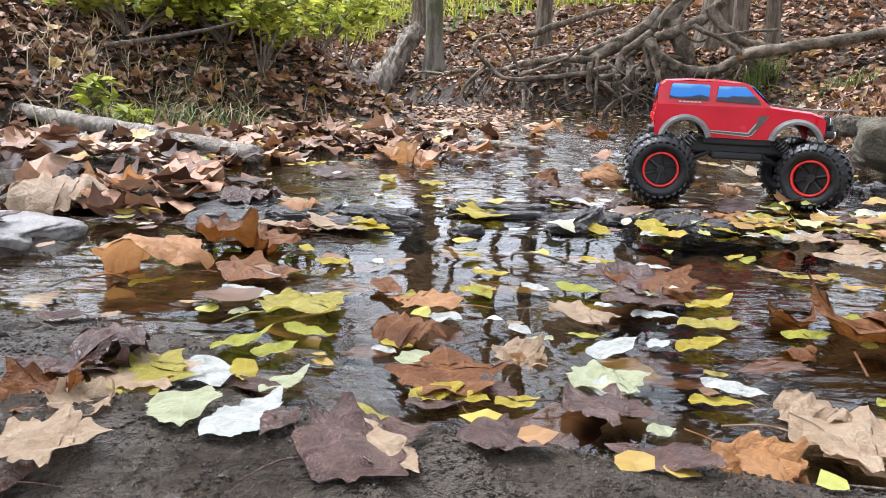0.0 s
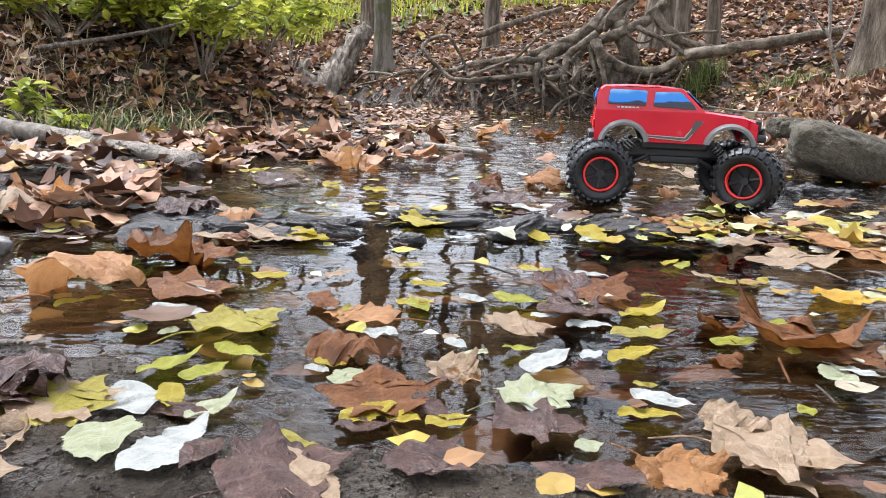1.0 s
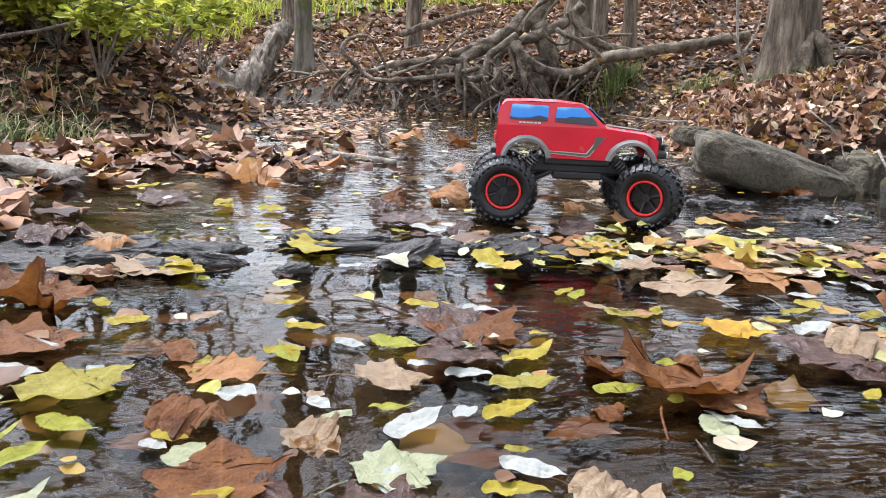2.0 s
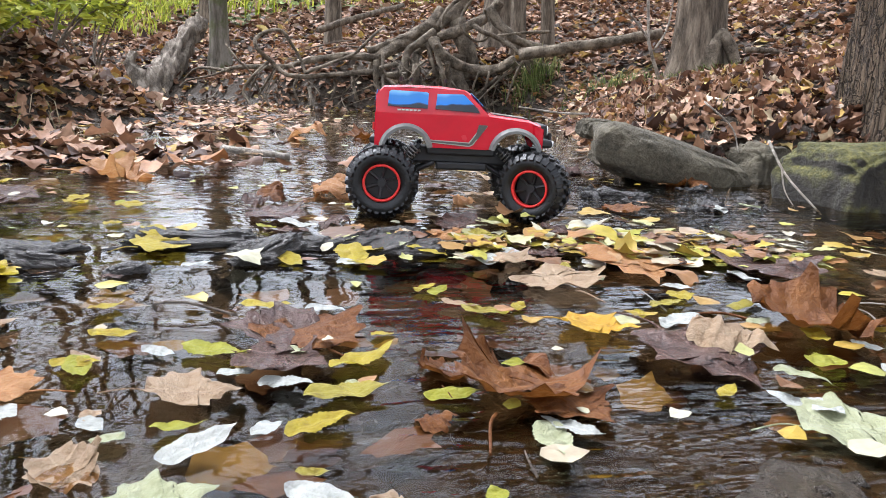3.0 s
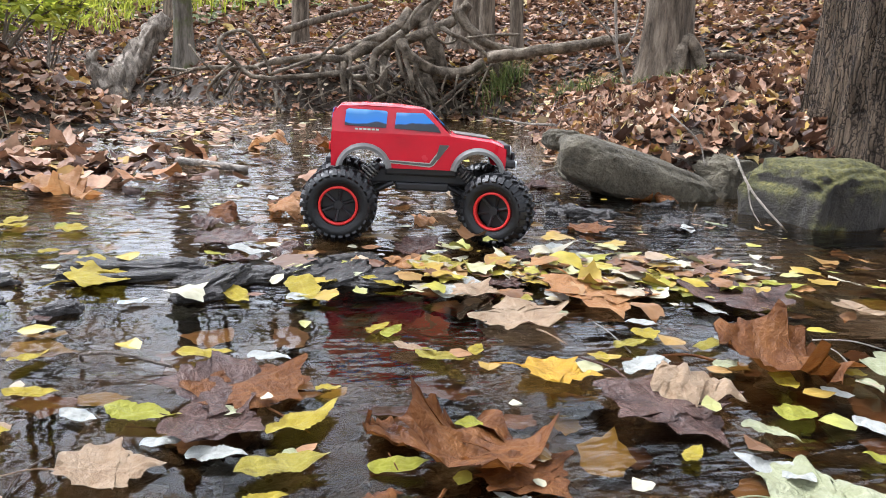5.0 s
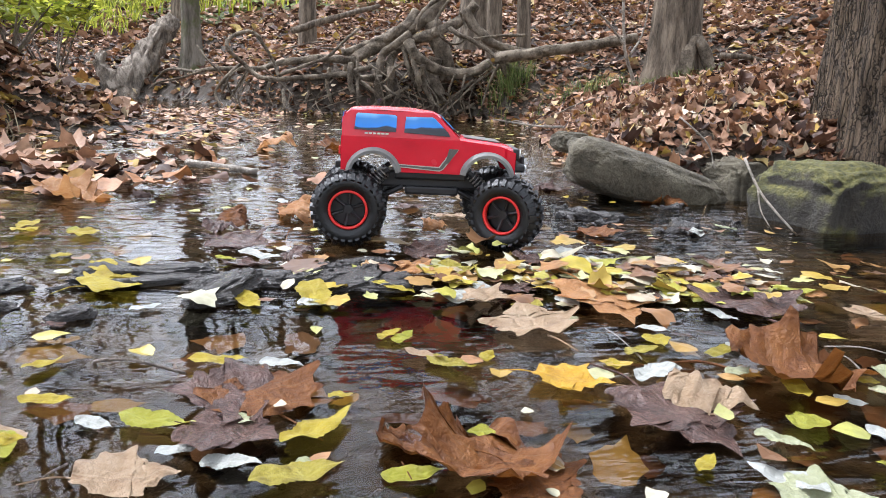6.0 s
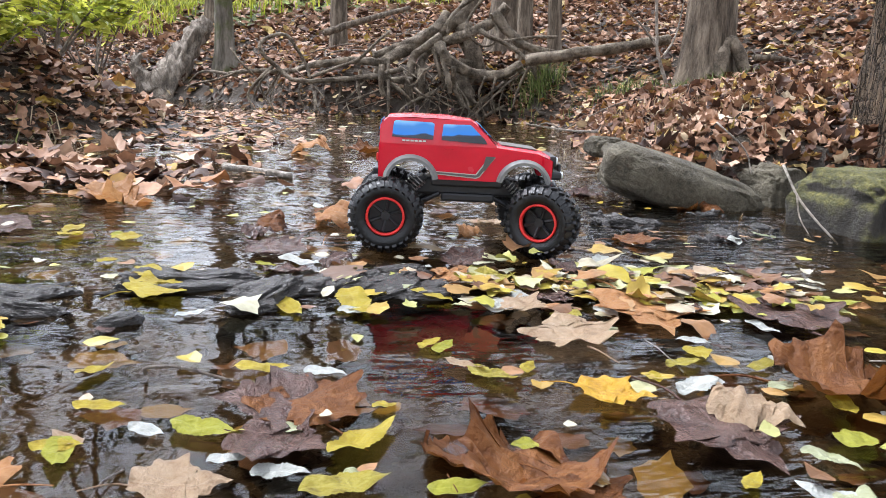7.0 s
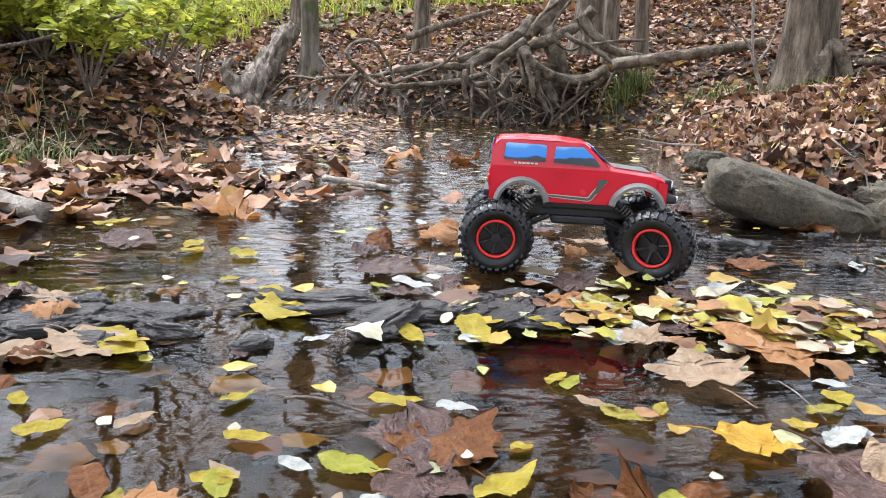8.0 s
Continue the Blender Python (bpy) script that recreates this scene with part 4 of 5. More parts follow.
def grit(name, n, place, size, material, label, seed):
    """Loose crumbs of stone, each a squashed eight-sided lump."""
    r = np.random.RandomState(seed)
    verts, faces = [], []
    xs, ys = place(r, n)
    for x, y, z in zip(xs, ys, ground_height(xs, ys)):
        s = size * r.uniform(0.4, 1.6) ** 2
        a = r.uniform(0, 6.283)
        b = len(verts)
        for k in range(4):
            q = s * r.uniform(0.7, 1.3)
            verts.append((x + math.cos(a + k * 1.571) * q, y + math.sin(a + k * 1.571) * q, z + s * 0.2 * r.random()))
        verts += [(x, y, z + s * r.uniform(0.5, 1.0)), (x, y, z - s)]
        faces += [(b + k, b + (k + 1) % 4, b + 4) for k in range(4)] + [(b + (k + 1) % 4, b + k, b + 5) for k in range(4)]
    return tagged(pydata(name, verts, faces, material), label, "gravel", kind="stuff")


grit("grit", 16000, slab_places, 0.0007, MUD, "wet grey grit and crumbs of mudstone", 36)
grit("gravel", 3000, lambda r, n: (r.uniform(-0.5, 1.1, n), r.uniform(0.5, 2.2, n)), 0.003, MUD, "small grey-brown pebbles on the stream bed", 37)


def raft_places(r, n):
    x, y = r.normal(0.72, 0.14, n), r.normal(1.12, 0.05, n)
    return x, y - (x - 0.72) * 0.1


def pool_places(r, n):
    return r.uniform(-0.4, 1.2, n), r.uniform(0.45, 1.75, n)


scatter("leaf_raft", 250, raft_places, 0.034, FLOATING, "raft of yellow and brown leaves caught on a shallow bar", "leaves", 8, 0.25, 0.12, fine=True)
scatter("floating_leaf_bits", 230, pool_places, 0.021, FLOATING, "small torn leaf bits drifting on the stream", "leaves", 9, 0.2, 0.08)


def bed_places(r, n):
    """Places where the water stands more than 14 mm over the bed."""
    x, y = r.uniform(-0.5, 1.5, n * 4), r.uniform(0.5, 1.9, n * 4)
    deep = ground_height(x, y) < stream_level(y) - 0.014
    return x[deep][:n], y[deep][:n]


scatter("sunken_leaves", 360, bed_places, 0.045, SUNKEN, "soaked brown leaves lying on the stream bed", "leaves", 38, 0.12, 0.1, fine=True, sunk=True)


def blades(name, n, place, height, width, material, label, category, seed, spread=0.5):
    r = np.random.RandomState(seed)
    verts, faces = [], []
    xs, ys = place(r, n)
    for x, y, z in zip(xs, ys, ground_height(xs, ys)):
        h, a = height * r.uniform(0.4, 1.2), r.uniform(0, 6.283)
        dx, dy = math.cos(a) * h * spread * r.uniform(0.2, 1.2), math.sin(a) * h * spread * r.uniform(0.2, 1.2)
        wx, wy = -math.sin(a) * width, math.cos(a) * width
        b = len(verts)
        for u, w in ((0, 1), (0.5, 0.8), (1.0, 0.1)):
            for sgn in (-1, 1):
                verts.append((x + dx * u * u + wx * w * sgn, y + dy * u * u + wy * w * sgn, z + h * u * (1.1 - 0.35 * u * spread)))
        faces += [(b, b + 1, b + 3, b + 2), (b + 2, b + 3, b + 5, b + 4)]
    return tagged(pydata(name, verts, faces, material, False), label, category, kind="stuff")


def around(cx, cy, sx, sy):
    return lambda r, n: (r.normal(cx, sx, n), r.normal(cy, sy, n))


blades("grass_tuft", 260, around(1.72, 4.95, 0.07, 0.06), 0.2, 0.003, GRASS, "tuft of green grass on the stream bank", "grass", 1, 0.7)
blades("grass_tuft", 200, around(2.0, 4.3, 0.15, 0.1), 0.1, 0.003, GRASS, "low green grass among the fallen leaves", "grass", 2, 0.9)
blades("grass_tuft", 200, around(2.25, 3.85, 0.12, 0.08), 0.07, 0.003, GRASS, "low green grass at the foot of a tree", "grass", 3, 0.9)
blades("grass_tuft", 420, around(-0.72, 2.2, 0.14, 0.18), 0.1, 0.002, GRASS, "dull green grass hanging over the muddy bank", "grass", 4, 1.0)
blades("dry_stalks", 420, around(-1.05, 2.3, 0.32, 0.22), 0.15, 0.0018, DRYGRASS, "dry straw-coloured stalks on the leafy bank", "stalks", 5, 1.4)
blades("dry_stalks", 300, around(1.25, 2.3, 0.2, 0.3), 0.06, 0.0016, DRYGRASS, "dry twigs and stalks among the leaves", "stalks", 6, 1.3)
blades("meadow", 9000, lambda r, n: (r.uniform(-9, 6, n), r.uniform(11.5, 20, n)), 0.28, 0.012, GREEN, "bright green undergrowth at the top of the hillside", "undergrowth", 7, 0.8)
blades("meadow", 3000, lambda r, n: (r.uniform(-6, -1.6, n), r.uniform(9.6, 13, n)), 0.2, 0.01, GREEN, "yellow-green undergrowth on the low bank", "undergrowth", 8, 0.8)


def shrub(x, y, height, spread, stems, leaves, seed, label):
    rng = random.Random(seed)
    z = float(ground_height(x, y))
    top = new("shrub")
    top.location = (x, y, z - 0.01)
    tips = []
    for i in range(stems):
        a = rng.uniform(0, 6.283)
        e = Vector((math.cos(a) * spread * rng.uniform(0.3, 1), math.sin(a) * spread * rng.uniform(0.3, 1), height * rng.uniform(0.6, 1.1)))
        mid = e * 0.5 + Vector((0, 0, height * 0.12))
        bm = bmesh.new()
        tube(bm, [(0, 0, 0), mid, e], 0.005, 0.0018, 5, 5, 0.1)
        tips += [(mid, e)] * 3
        for j in range(3):
            u = rng.uniform(0.4, 0.9)
            b = mid.lerp(e, u)
            g = b + Vector((rng.uniform(-1, 1), rng.uniform(-1, 1), rng.uniform(-0.1, 0.7))) * spread * 0.5
            tube(bm, [b, b.lerp(g, 0.5) + Vector((0, 0, 0.01)), g], 0.0022, 0.001, 4, 3, 0.1)
            tips.append((b, g))
        part("stem", bm, TWIG, top)
    verts, faces = [], []
    for i in range(leaves):
        a, b = rng.choice(tips)
        c = a.lerp(b, rng.uniform(0.1, 1.05)) + Vector((rng.gauss(0, 0.018), rng.gauss(0, 0.018), rng.gauss(0, 0.015)))
        s = rng.uniform(0.014, 0.032)
        m = Euler((rng.gauss(0, 0.45), rng.gauss(0, 0.45), rng.uniform(0, 6.283))).to_matrix()
        k = len(verts)
        verts += [tuple(c + m @ Vector(p) * s) for p in ((0, -1, 0), (0.45, -0.2, 0.12), (0.3, 0.5, 0.08), (0, 1.1, -0.1), (-0.3, 0.5, 0.08), (-0.45, -0.2, 0.12))]
        faces += [(k, k + 1, k + 2, k + 3), (k, k + 3, k + 4, k + 5)]
    f = pydata("foliage", verts, faces, GREEN, False)
    f.parent = top
    return tagged(top, label, "shrub")


SHRUB = "shrub with small yellow-green leaves on thin stems"
shrub(-0.62, 2.62, 0.3, 0.28, 8, 420, 1, SHRUB)
shrub(-0.85, 2.9, 0.4, 0.3, 8, 420, 2, SHRUB)
shrub(-0.55, 3.5, 0.35, 0.3, 7, 300, 3, SHRUB)
shrub(-1.2, 3.1, 0.45, 0.35, 8, 380, 4, SHRUB)
shrub(-1.9, 4.2, 0.6, 0.45, 8, 420, 5, SHRUB)
shrub(-1.3, 5.2, 0.55, 0.45, 8, 380, 6, SHRUB)
shrub(-0.75, 2.05, 0.09, 0.08, 4, 40, 7, "low sprig of yellow-green leaves on the muddy bank")
shrub(-0.95, 2.1, 0.12, 0.1, 5, 60, 8, "low sprig of yellow-green leaves on the muddy bank")
shrub(-2.2, 3.2, 0.6, 0.4, 8, 300, 9, SHRUB)
shrub(-0.78, 2.72, 0.2, 0.3, 12, 900, 10, SHRUB)
shrub(-1.05, 2.6, 0.2, 0.3, 12, 900, 11, SHRUB)
shrub(-0.55, 3.05, 0.24, 0.28, 9, 520, 12, SHRUB)
shrub(-1.4, 2.9, 0.24, 0.34, 9, 520, 13, SHRUB)


# ---- single fallen leaves on the stream ----
def outline(kind):
    """Half outlines, from stalk to tip; a leaf is 1 long along y, its stalk end at y = -0.5."""
    if kind == "maple":
        half = [(0.0, -0.36), (0.09, -0.46), (0.3, -0.47), (0.33, -0.31), (0.49, -0.26), (0.43, -0.12), (0.6, 0.08), (0.41, 0.1), (0.35, 0.22), (0.24, 0.17), (0.25, 0.31), (0.12, 0.38), (0.0, 0.57)]
        fine = spline([(a, b, 0) for a, b in half], 3)
        return [(max(0.0, p.x * (1.04 if i % 2 else 0.98)), p.y) for i, p in enumerate(fine)]
    wide = 0.22 if kind == "elm" else 0.36
    out = [(0.0, -0.5)]
    for i in range(1, 26):
        u = i / 26
        w = wide * math.sin(math.pi * u ** 0.8) ** 0.85 * (1 + (0.05 if i % 2 else -0.04))
        out.append((w, u - 0.5))
    return out + [(0.0, 0.52)]


def leaf_mesh(kind, colour, variant):
    """The blade: rings from the midrib to the edge, bent by the leaf's own curl."""
    shape = outline("maple" if kind == "curl" else kind)
    bm = bmesh.new()
    rng = random.Random(variant * 17 + len(kind))
    bend = {"elm": rng.uniform(-0.5, 0.6), "ovate": rng.uniform(-0.4, 0.5), "maple": rng.uniform(-0.3, 0.7), "curl": rng.uniform(0.1, 0.35)}[kind]
    fold = {"elm": 0.18, "ovate": 0.15, "maple": 0.1, "curl": 0.1}[kind]
    jitter = [1 + 0.3 * noise.noise(Vector((i * 4.0 / len(shape), variant * 5.3, len(kind)))) + rng.uniform(-0.03, 0.03) for i in range(2 * len(shape))]

    def lift(x, y):
        r = math.hypot(x, y)
        return fold * abs(x) ** 1.3 + bend * (0.35 * y * y + 0.3 * x * y * (1 if variant % 2 else -1) + 0.15 * r ** 3) + 0.085 * noise.noise(Vector((x * 4, y * 4, variant * 3.1)))
    for side in (-1, 1):
        cols = []
        for i, (w, y) in enumerate(shape):
            j = jitter[i + (len(shape) if side > 0 else 0)]
            col = []
            for k in (0, 0.35, 0.7, 1.0):
                px, py = side * w * k * j, y
                col.append(bm.verts.new((px, py, lift(px, py))))
            cols.append(col)
        for a, b in zip(cols, cols[1:]):
            for k in range(3):
                q = (a[k], a[k + 1], b[k + 1], b[k])
                bm.faces.new(q if side > 0 else q[::-1])
    bmesh.ops.remove_doubles(bm, verts=bm.verts, dist=1e-4)
    if kind == "curl":
        roll = rng.uniform(1.9, 2.9) * (1 if variant % 2 else -1)
        for v in bm.verts:
            x, y, z = v.co
            k = roll * (0.75 + 0.5 * (y + 0.5)) * (1 + 0.7 * noise.noise(Vector((x * 1.5, y * 1.5, variant * 9.1))))
            nx, nz = math.sin(x * k) / k, (1 - math.cos(x * k)) / k
            crumple = noise.fractal(Vector((x * 3.5, y * 3.5, variant * 2.7)), 0.9, 2.0, 4) * 0.13
            v.co = (nx + z * 0.2, y * 0.92, 0.78 * nz + 0.35 * z + crumple - 0.25 * y * y * (1 if roll < 0 else -1))
    low = min(v.co.z for v in bm.verts)
    for v in bm.verts:
        v.co.z -= low
    me = bpy.data.meshes.new("leaf_blade")
    bm.to_mesh(me)
    bm.free()
    me.shade_smooth()
    me.materials.append(LEAF[colour])
    return me


def stalk_mesh(colour):
    bm = bmesh.new()
    tube(bm, [(0, -0.44, 0.02), (0.03, -0.66, 0.05), (0.12, -0.95, 0.02)], 0.011, 0.008, 5, 4, 0.05)
    me = bpy.data.meshes.new("stalk")
    bm.to_mesh(me)
    bm.free()
    me.materials.append(LEAF[colour])
    return me


LEAF_MESHES, STALKS = {}, {}
COLOUR_WORDS = {"yellow": "bright yellow", "lime": "yellow-green", "gold": "golden orange", "olive": "soaked olive-yellow", "white": "pale upturned", "pale": "pale green", "orange": "orange-brown", "rust": "rust-brown", "tan": "dry tan", "plum": "soaked dark plum-brown"}
SHAPE_WORDS = {"elm": "narrow toothed leaf lying on the wet stream", "ovate": "small rounded leaf lying on the wet stream", "maple": "broad lobed leaf lying on the wet stream", "curl": "broad lobed leaf curled up above the water"}
leaf_rng = random.Random(5)


def leaf(kind, colour, x, y, size, turn, shape=None):
    variant = leaf_rng.randrange(4) if shape is None else shape
    size = min(size, 0.125)
    key = (kind, colour, variant)
    if key not in LEAF_MESHES:
        LEAF_MESHES[key] = leaf_mesh(*key)
    ob = new("fallen_leaf", LEAF_MESHES[key])
    z = max(float(stream_level(y)), float(ground_height(x, y))) + (0.0025 if kind != "curl" else -0.004)
    tilt = 4 if kind != "curl" else 10
    ob.matrix_world = pose(x, y, z, leaf_rng.gauss(0, tilt), leaf_rng.gauss(0, tilt), turn - 90) @ Matrix.Diagonal((size, size, size, 1))
    tagged(ob, COLOUR_WORDS[colour] + " " + SHAPE_WORDS[kind], "leaf", "leaves on the stream")
    if kind in ("maple", "curl"):
        if colour not in STALKS:
            STALKS[colour] = stalk_mesh(colour)
        st = new("stalk", STALKS[colour])
        st.parent = ob


leaf("curl", "orange", -0.09, 0.79, 0.11, 80, 2)
leaf("elm", "yellow", -0.077, 0.755, 0.048, 24)
leaf("elm", "yellow", -0.044, 0.762, 0.018, 42)
leaf("elm", "white", -0.003, 0.785, 0.055, 2)
leaf("elm", "white", 0.007, 0.740, 0.046, -2)
leaf("maple", "olive", 0.062, 0.714, 0.074, 43)
leaf("elm", "lime", 0.041, 0.637, 0.051, 53)
leaf("elm", "lime", 0.080, 0.659, 0.047, -24)
leaf("elm", "lime", 0.066, 0.625, 0.037, 52)
leaf("ovate", "white", 0.038, 0.579, 0.050, 119)
leaf("elm", "pale", 0.089, 0.575, 0.044, 66)
leaf("elm", "white", 0.089, 0.532, 0.047, 81)
leaf("ovate", "pale", 0.057, 0.508, 0.050, -68)
leaf("maple", "olive", 0.009, 0.556, 0.066, 70)
leaf("curl", "plum", -0.017, 0.579, 0.064, -29)
leaf("maple", "orange", 0.152, 0.743, 0.058, 166)
leaf("ovate", "white", 0.172, 0.706, 0.036, 69)
leaf("ovate", "pale", 0.152, 0.666, 0.028, 41)
leaf("ovate", "white", 0.137, 0.637, 0.019, -21)
leaf("ovate", "pale", 0.159, 0.626, 0.031, 63)
leaf("maple", "rust", 0.184, 0.601, 0.066, 101)
leaf("elm", "yellow", 0.197, 0.572, 0.035, -41)
leaf("elm", "yellow", 0.225, 0.567, 0.033, 39)
leaf("elm", "yellow", 0.193, 0.783, 0.034, -7)
leaf("elm", "lime", 0.283, 0.798, 0.058, -27)
leaf("elm", "white", 0.243, 0.801, 0.029, -29)
leaf("maple", "plum", 0.333, 0.778, 0.068, -25)
leaf("elm", "white", 0.303, 0.760, 0.031, 21)
leaf("elm", "white", 0.334, 0.741, 0.037, -9)
leaf("elm", "yellow", 0.312, 0.898, 0.049, -9)
leaf("elm", "white", 0.361, 0.890, 0.036, -16)
leaf("elm", "yellow", 0.387, 0.778, 0.065, 43)
leaf("elm", "olive", 0.373, 0.722, 0.056, 12)
leaf("elm", "yellow", 0.356, 0.683, 0.043, 21)
leaf("elm", "lime", 0.440, 0.716, 0.037, -6)
leaf("curl", "rust", 0.426, 0.684, 0.027, 13)
leaf("curl", "rust", 0.487, 0.732, 0.11, 60, 1)
leaf("maple", "gold", 0.587, 0.838, 0.061, -36)
leaf("elm", "pale", 0.488, 0.651, 0.050, -97)
leaf("maple", "tan", 0.395, 0.530, 0.047, -70)
leaf("maple", "orange", 0.344, 0.507, 0.030, 0)
leaf("maple", "pale", 0.281, 0.606, 0.052, 18)
leaf("elm", "white", 0.291, 0.663, 0.050, 41)
leaf("ovate", "white", 0.326, 0.681, 0.021, 39)
leaf("maple", "plum", 0.276, 0.567, 0.053, -6)
leaf("ovate", "pale", 0.301, 0.546, 0.018, 23)
leaf("elm", "yellow", 0.044, 1.026, 0.075, -53)
leaf("curl", "plum", -0.116, 0.946, 0.051, 25)
leaf("maple", "plum", -0.054, 0.935, 0.058, 20)
leaf("elm", "tan", -0.072, 0.667, 0.023, -108)
leaf("elm", "olive", 0.156, 0.499, 0.042, -25)
leaf("elm", "olive", 0.352, 0.631, 0.018, 7)
leaf("curl", "rust", -0.021, 0.985, 0.043, 48)
leaf("elm", "yellow", -0.486, 1.509, 0.075, -37)
leaf("curl", "orange", -0.325, 1.137, 0.116, -120)
leaf("maple", "yellow", 0.186, 1.121, 0.070, 37)
leaf("elm", "yellow", 0.217, 1.143, 0.018, 114)
leaf("elm", "yellow", 0.392, 1.064, 0.075, -80)
leaf("elm", "yellow", 0.326, 1.054, 0.050, -61)
leaf("elm", "pale", 0.433, 1.106, 0.054, 9)
leaf("ovate", "yellow", 0.483, 1.095, 0.050, -55)
leaf("elm", "white", 0.233, 1.036, 0.032, 28)
leaf("elm", "yellow", 0.456, 0.951, 0.035, 47)
leaf("ovate", "yellow", 0.405, 0.829, 0.022, 34)
leaf("ovate", "white", 0.544, 1.054, 0.050, 47)
leaf("elm", "white", 0.330, 1.225, 0.065, -32)
leaf("maple", "orange", 0.698, 1.032, 0.112, -85)
leaf("ovate", "yellow", 0.702, 0.919, 0.033, -95)
leaf("curl", "rust", 0.79, 0.84, 0.125, -20, 1)
leaf("curl", "tan", 0.675, 0.79, 0.07, -40, 2)
leaf("elm", "white", 0.665, 0.848, 0.054, 27)
leaf("maple", "plum", 0.645, 0.770, 0.097, -74)
leaf("ovate", "lime", 0.736, 0.752, 0.038, 12)
leaf("elm", "pale", 0.698, 0.729, 0.039, -46)
leaf("elm", "yellow", 0.628, 0.708, 0.026, 40)
leaf("ovate", "pale", 0.738, 0.845, 0.028, 18)
leaf("elm", "yellow", 0.764, 0.804, 0.046, -109)
leaf("maple", "plum", 0.855, 1.021, 0.112, 87)
leaf("elm", "yellow", 0.861, 0.991, 0.052, -86)
leaf("elm", "lime", 0.950, 1.058, 0.055, -13)
leaf("maple", "rust", 0.515, 0.695, 0.06, -60)
leaf("curl", "rust", 0.44, 0.757, 0.05, 80, 3)
leaf("elm", "olive", 0.498, 0.877, 0.055, -49)
leaf("elm", "white", 0.804, 0.978, 0.048, -79)
leaf("ovate", "pale", 0.639, 0.981, 0.025, -78)
leaf("ovate", "white", 0.660, 1.038, 0.034, -73)
leaf("elm", "white", 0.794, 0.782, 0.029, -14)
leaf("elm", "yellow", 0.667, 1.421, 0.075, -84)
leaf("maple", "tan", 0.702, 1.631, 0.101, 20)
leaf("curl", "orange", 0.010, 1.627, 0.160, -4)
leaf("elm", "yellow", 0.022, 1.365, 0.052, 72)
leaf("ovate", "yellow", 0.095, 1.356, 0.050, 95)
leaf("elm", "lime", 0.084, 1.116, 0.022, -27)
leaf("ovate", "yellow", 0.102, 1.236, 0.025, 32)
leaf("elm", "lime", 0.290, 1.219, 0.034, -36)
leaf("maple", "plum", 0.305, 1.292, 0.086, -31)
leaf("maple", "pale", 0.676, 0.650, 0.066, -12)
leaf("elm", "lime", 0.277, 0.686, 0.032, 11)
leaf("ovate", "pale", 0.869, 0.823, 0.042, -108)
leaf("curl", "orange", 0.372, 1.493, 0.059, 28)
leaf("curl", "plum", 0.265, 1.391, 0.051, -12)
leaf("curl", "plum", 0.454, 1.422, 0.035, 7)
leaf("curl", "orange", 0.580, 1.418, 0.045, 6)
leaf("elm", "yellow", -0.036, 1.183, 0.025, 50)
leaf("maple", "tan", -0.082, 1.139, 0.064, 42)
leaf("ovate", "yellow", 0.012, 1.409, 0.040, 69)
leaf("elm", "tan", 0.651, 1.776, 0.075, -7)
leaf("elm", "yellow", -0.149, 1.531, 0.063, 27)
leaf("elm", "white", 0.774, 3.088, 0.075, 24)
leaf("curl", "rust", 0.498, 2.472, 0.144, 42)
leaf("elm", "lime", 0.661, 1.395, 0.045, -40)
leaf("elm", "yellow", 0.179, 1.097, 0.033, 131)
leaf("elm", "tan", -0.473, 1.672, 0.066, -108)
leaf("elm", "yellow", 0.054, 1.002, 0.075, 143)
leaf("elm", "yellow", 0.175, 1.155, 0.075, -50)
leaf("elm", "tan", 0.207, 1.962, 0.075, -43)
leaf("curl", "orange", 0.339, 2.364, 0.134, 65)
leaf("curl", "orange", 0.385, 1.49, 0.085, 63, 2)
leaf("curl", "plum", 0.459, 1.474, 0.057, 49)
leaf("curl", "rust", 0.285, 1.44, 0.06, 82, 0)
leaf("curl", "tan", -0.345, 1.048, 0.120, 10, 2)
leaf("curl", "rust", -0.024, 0.521, 0.055, 70, 1)
leaf("curl", "tan", 0.003, 0.511, 0.040, 95, 3)
leaf("maple", "tan", 0.014, 0.467, 0.045, 20)
leaf("maple", "tan", 0.012, 0.558, 0.060, 40)
leaf("elm", "plum", -0.091, 0.648, 0.050, 25)
leaf("elm", "tan", 0.165, 0.469, 0.055, -50)
leaf("curl", "tan", 0.392, 0.579, 0.045, -50, 2)
leaf("maple", "tan", 0.401, 0.544, 0.070, -20)
leaf("curl", "orange", 0.342, 0.509, 0.050, -60, 1)
leaf("ovate", "yellow", 0.358, 0.531, 0.025, 50)
leaf("ovate", "white", 0.343, 0.530, 0.022, 40)
leaf("maple", "plum", 0.155, 0.474, 0.060, 30)
leaf("ovate", "white", 0.092, 0.496, 0.045, 50)
leaf("curl", "plum", -0.008, 0.572, 0.050, 15, 3)
leaf("curl", "rust", -0.054, 0.897, 0.110, 20, 3)
leaf("curl", "plum", -0.119, 1.113, 0.090, 0, 2)
leaf("curl", "orange", -0.048, 1.087, 0.060, 10, 2)
leaf("maple", "rust", -0.001, 0.798, 0.080, 30)
leaf("maple", "tan", -0.032, 0.988, 0.070, -20)
for i in range(14):
    px, py = leaf_rng.uniform(-0.25, 0.5), leaf_rng.uniform(0.44, 0.6)
    leaf(leaf_rng.choice(("maple", "elm", "elm")), "plum", px, py, leaf_rng.uniform(0.035, 0.06), leaf_rng.uniform(0, 360))
raft = random.Random(78)
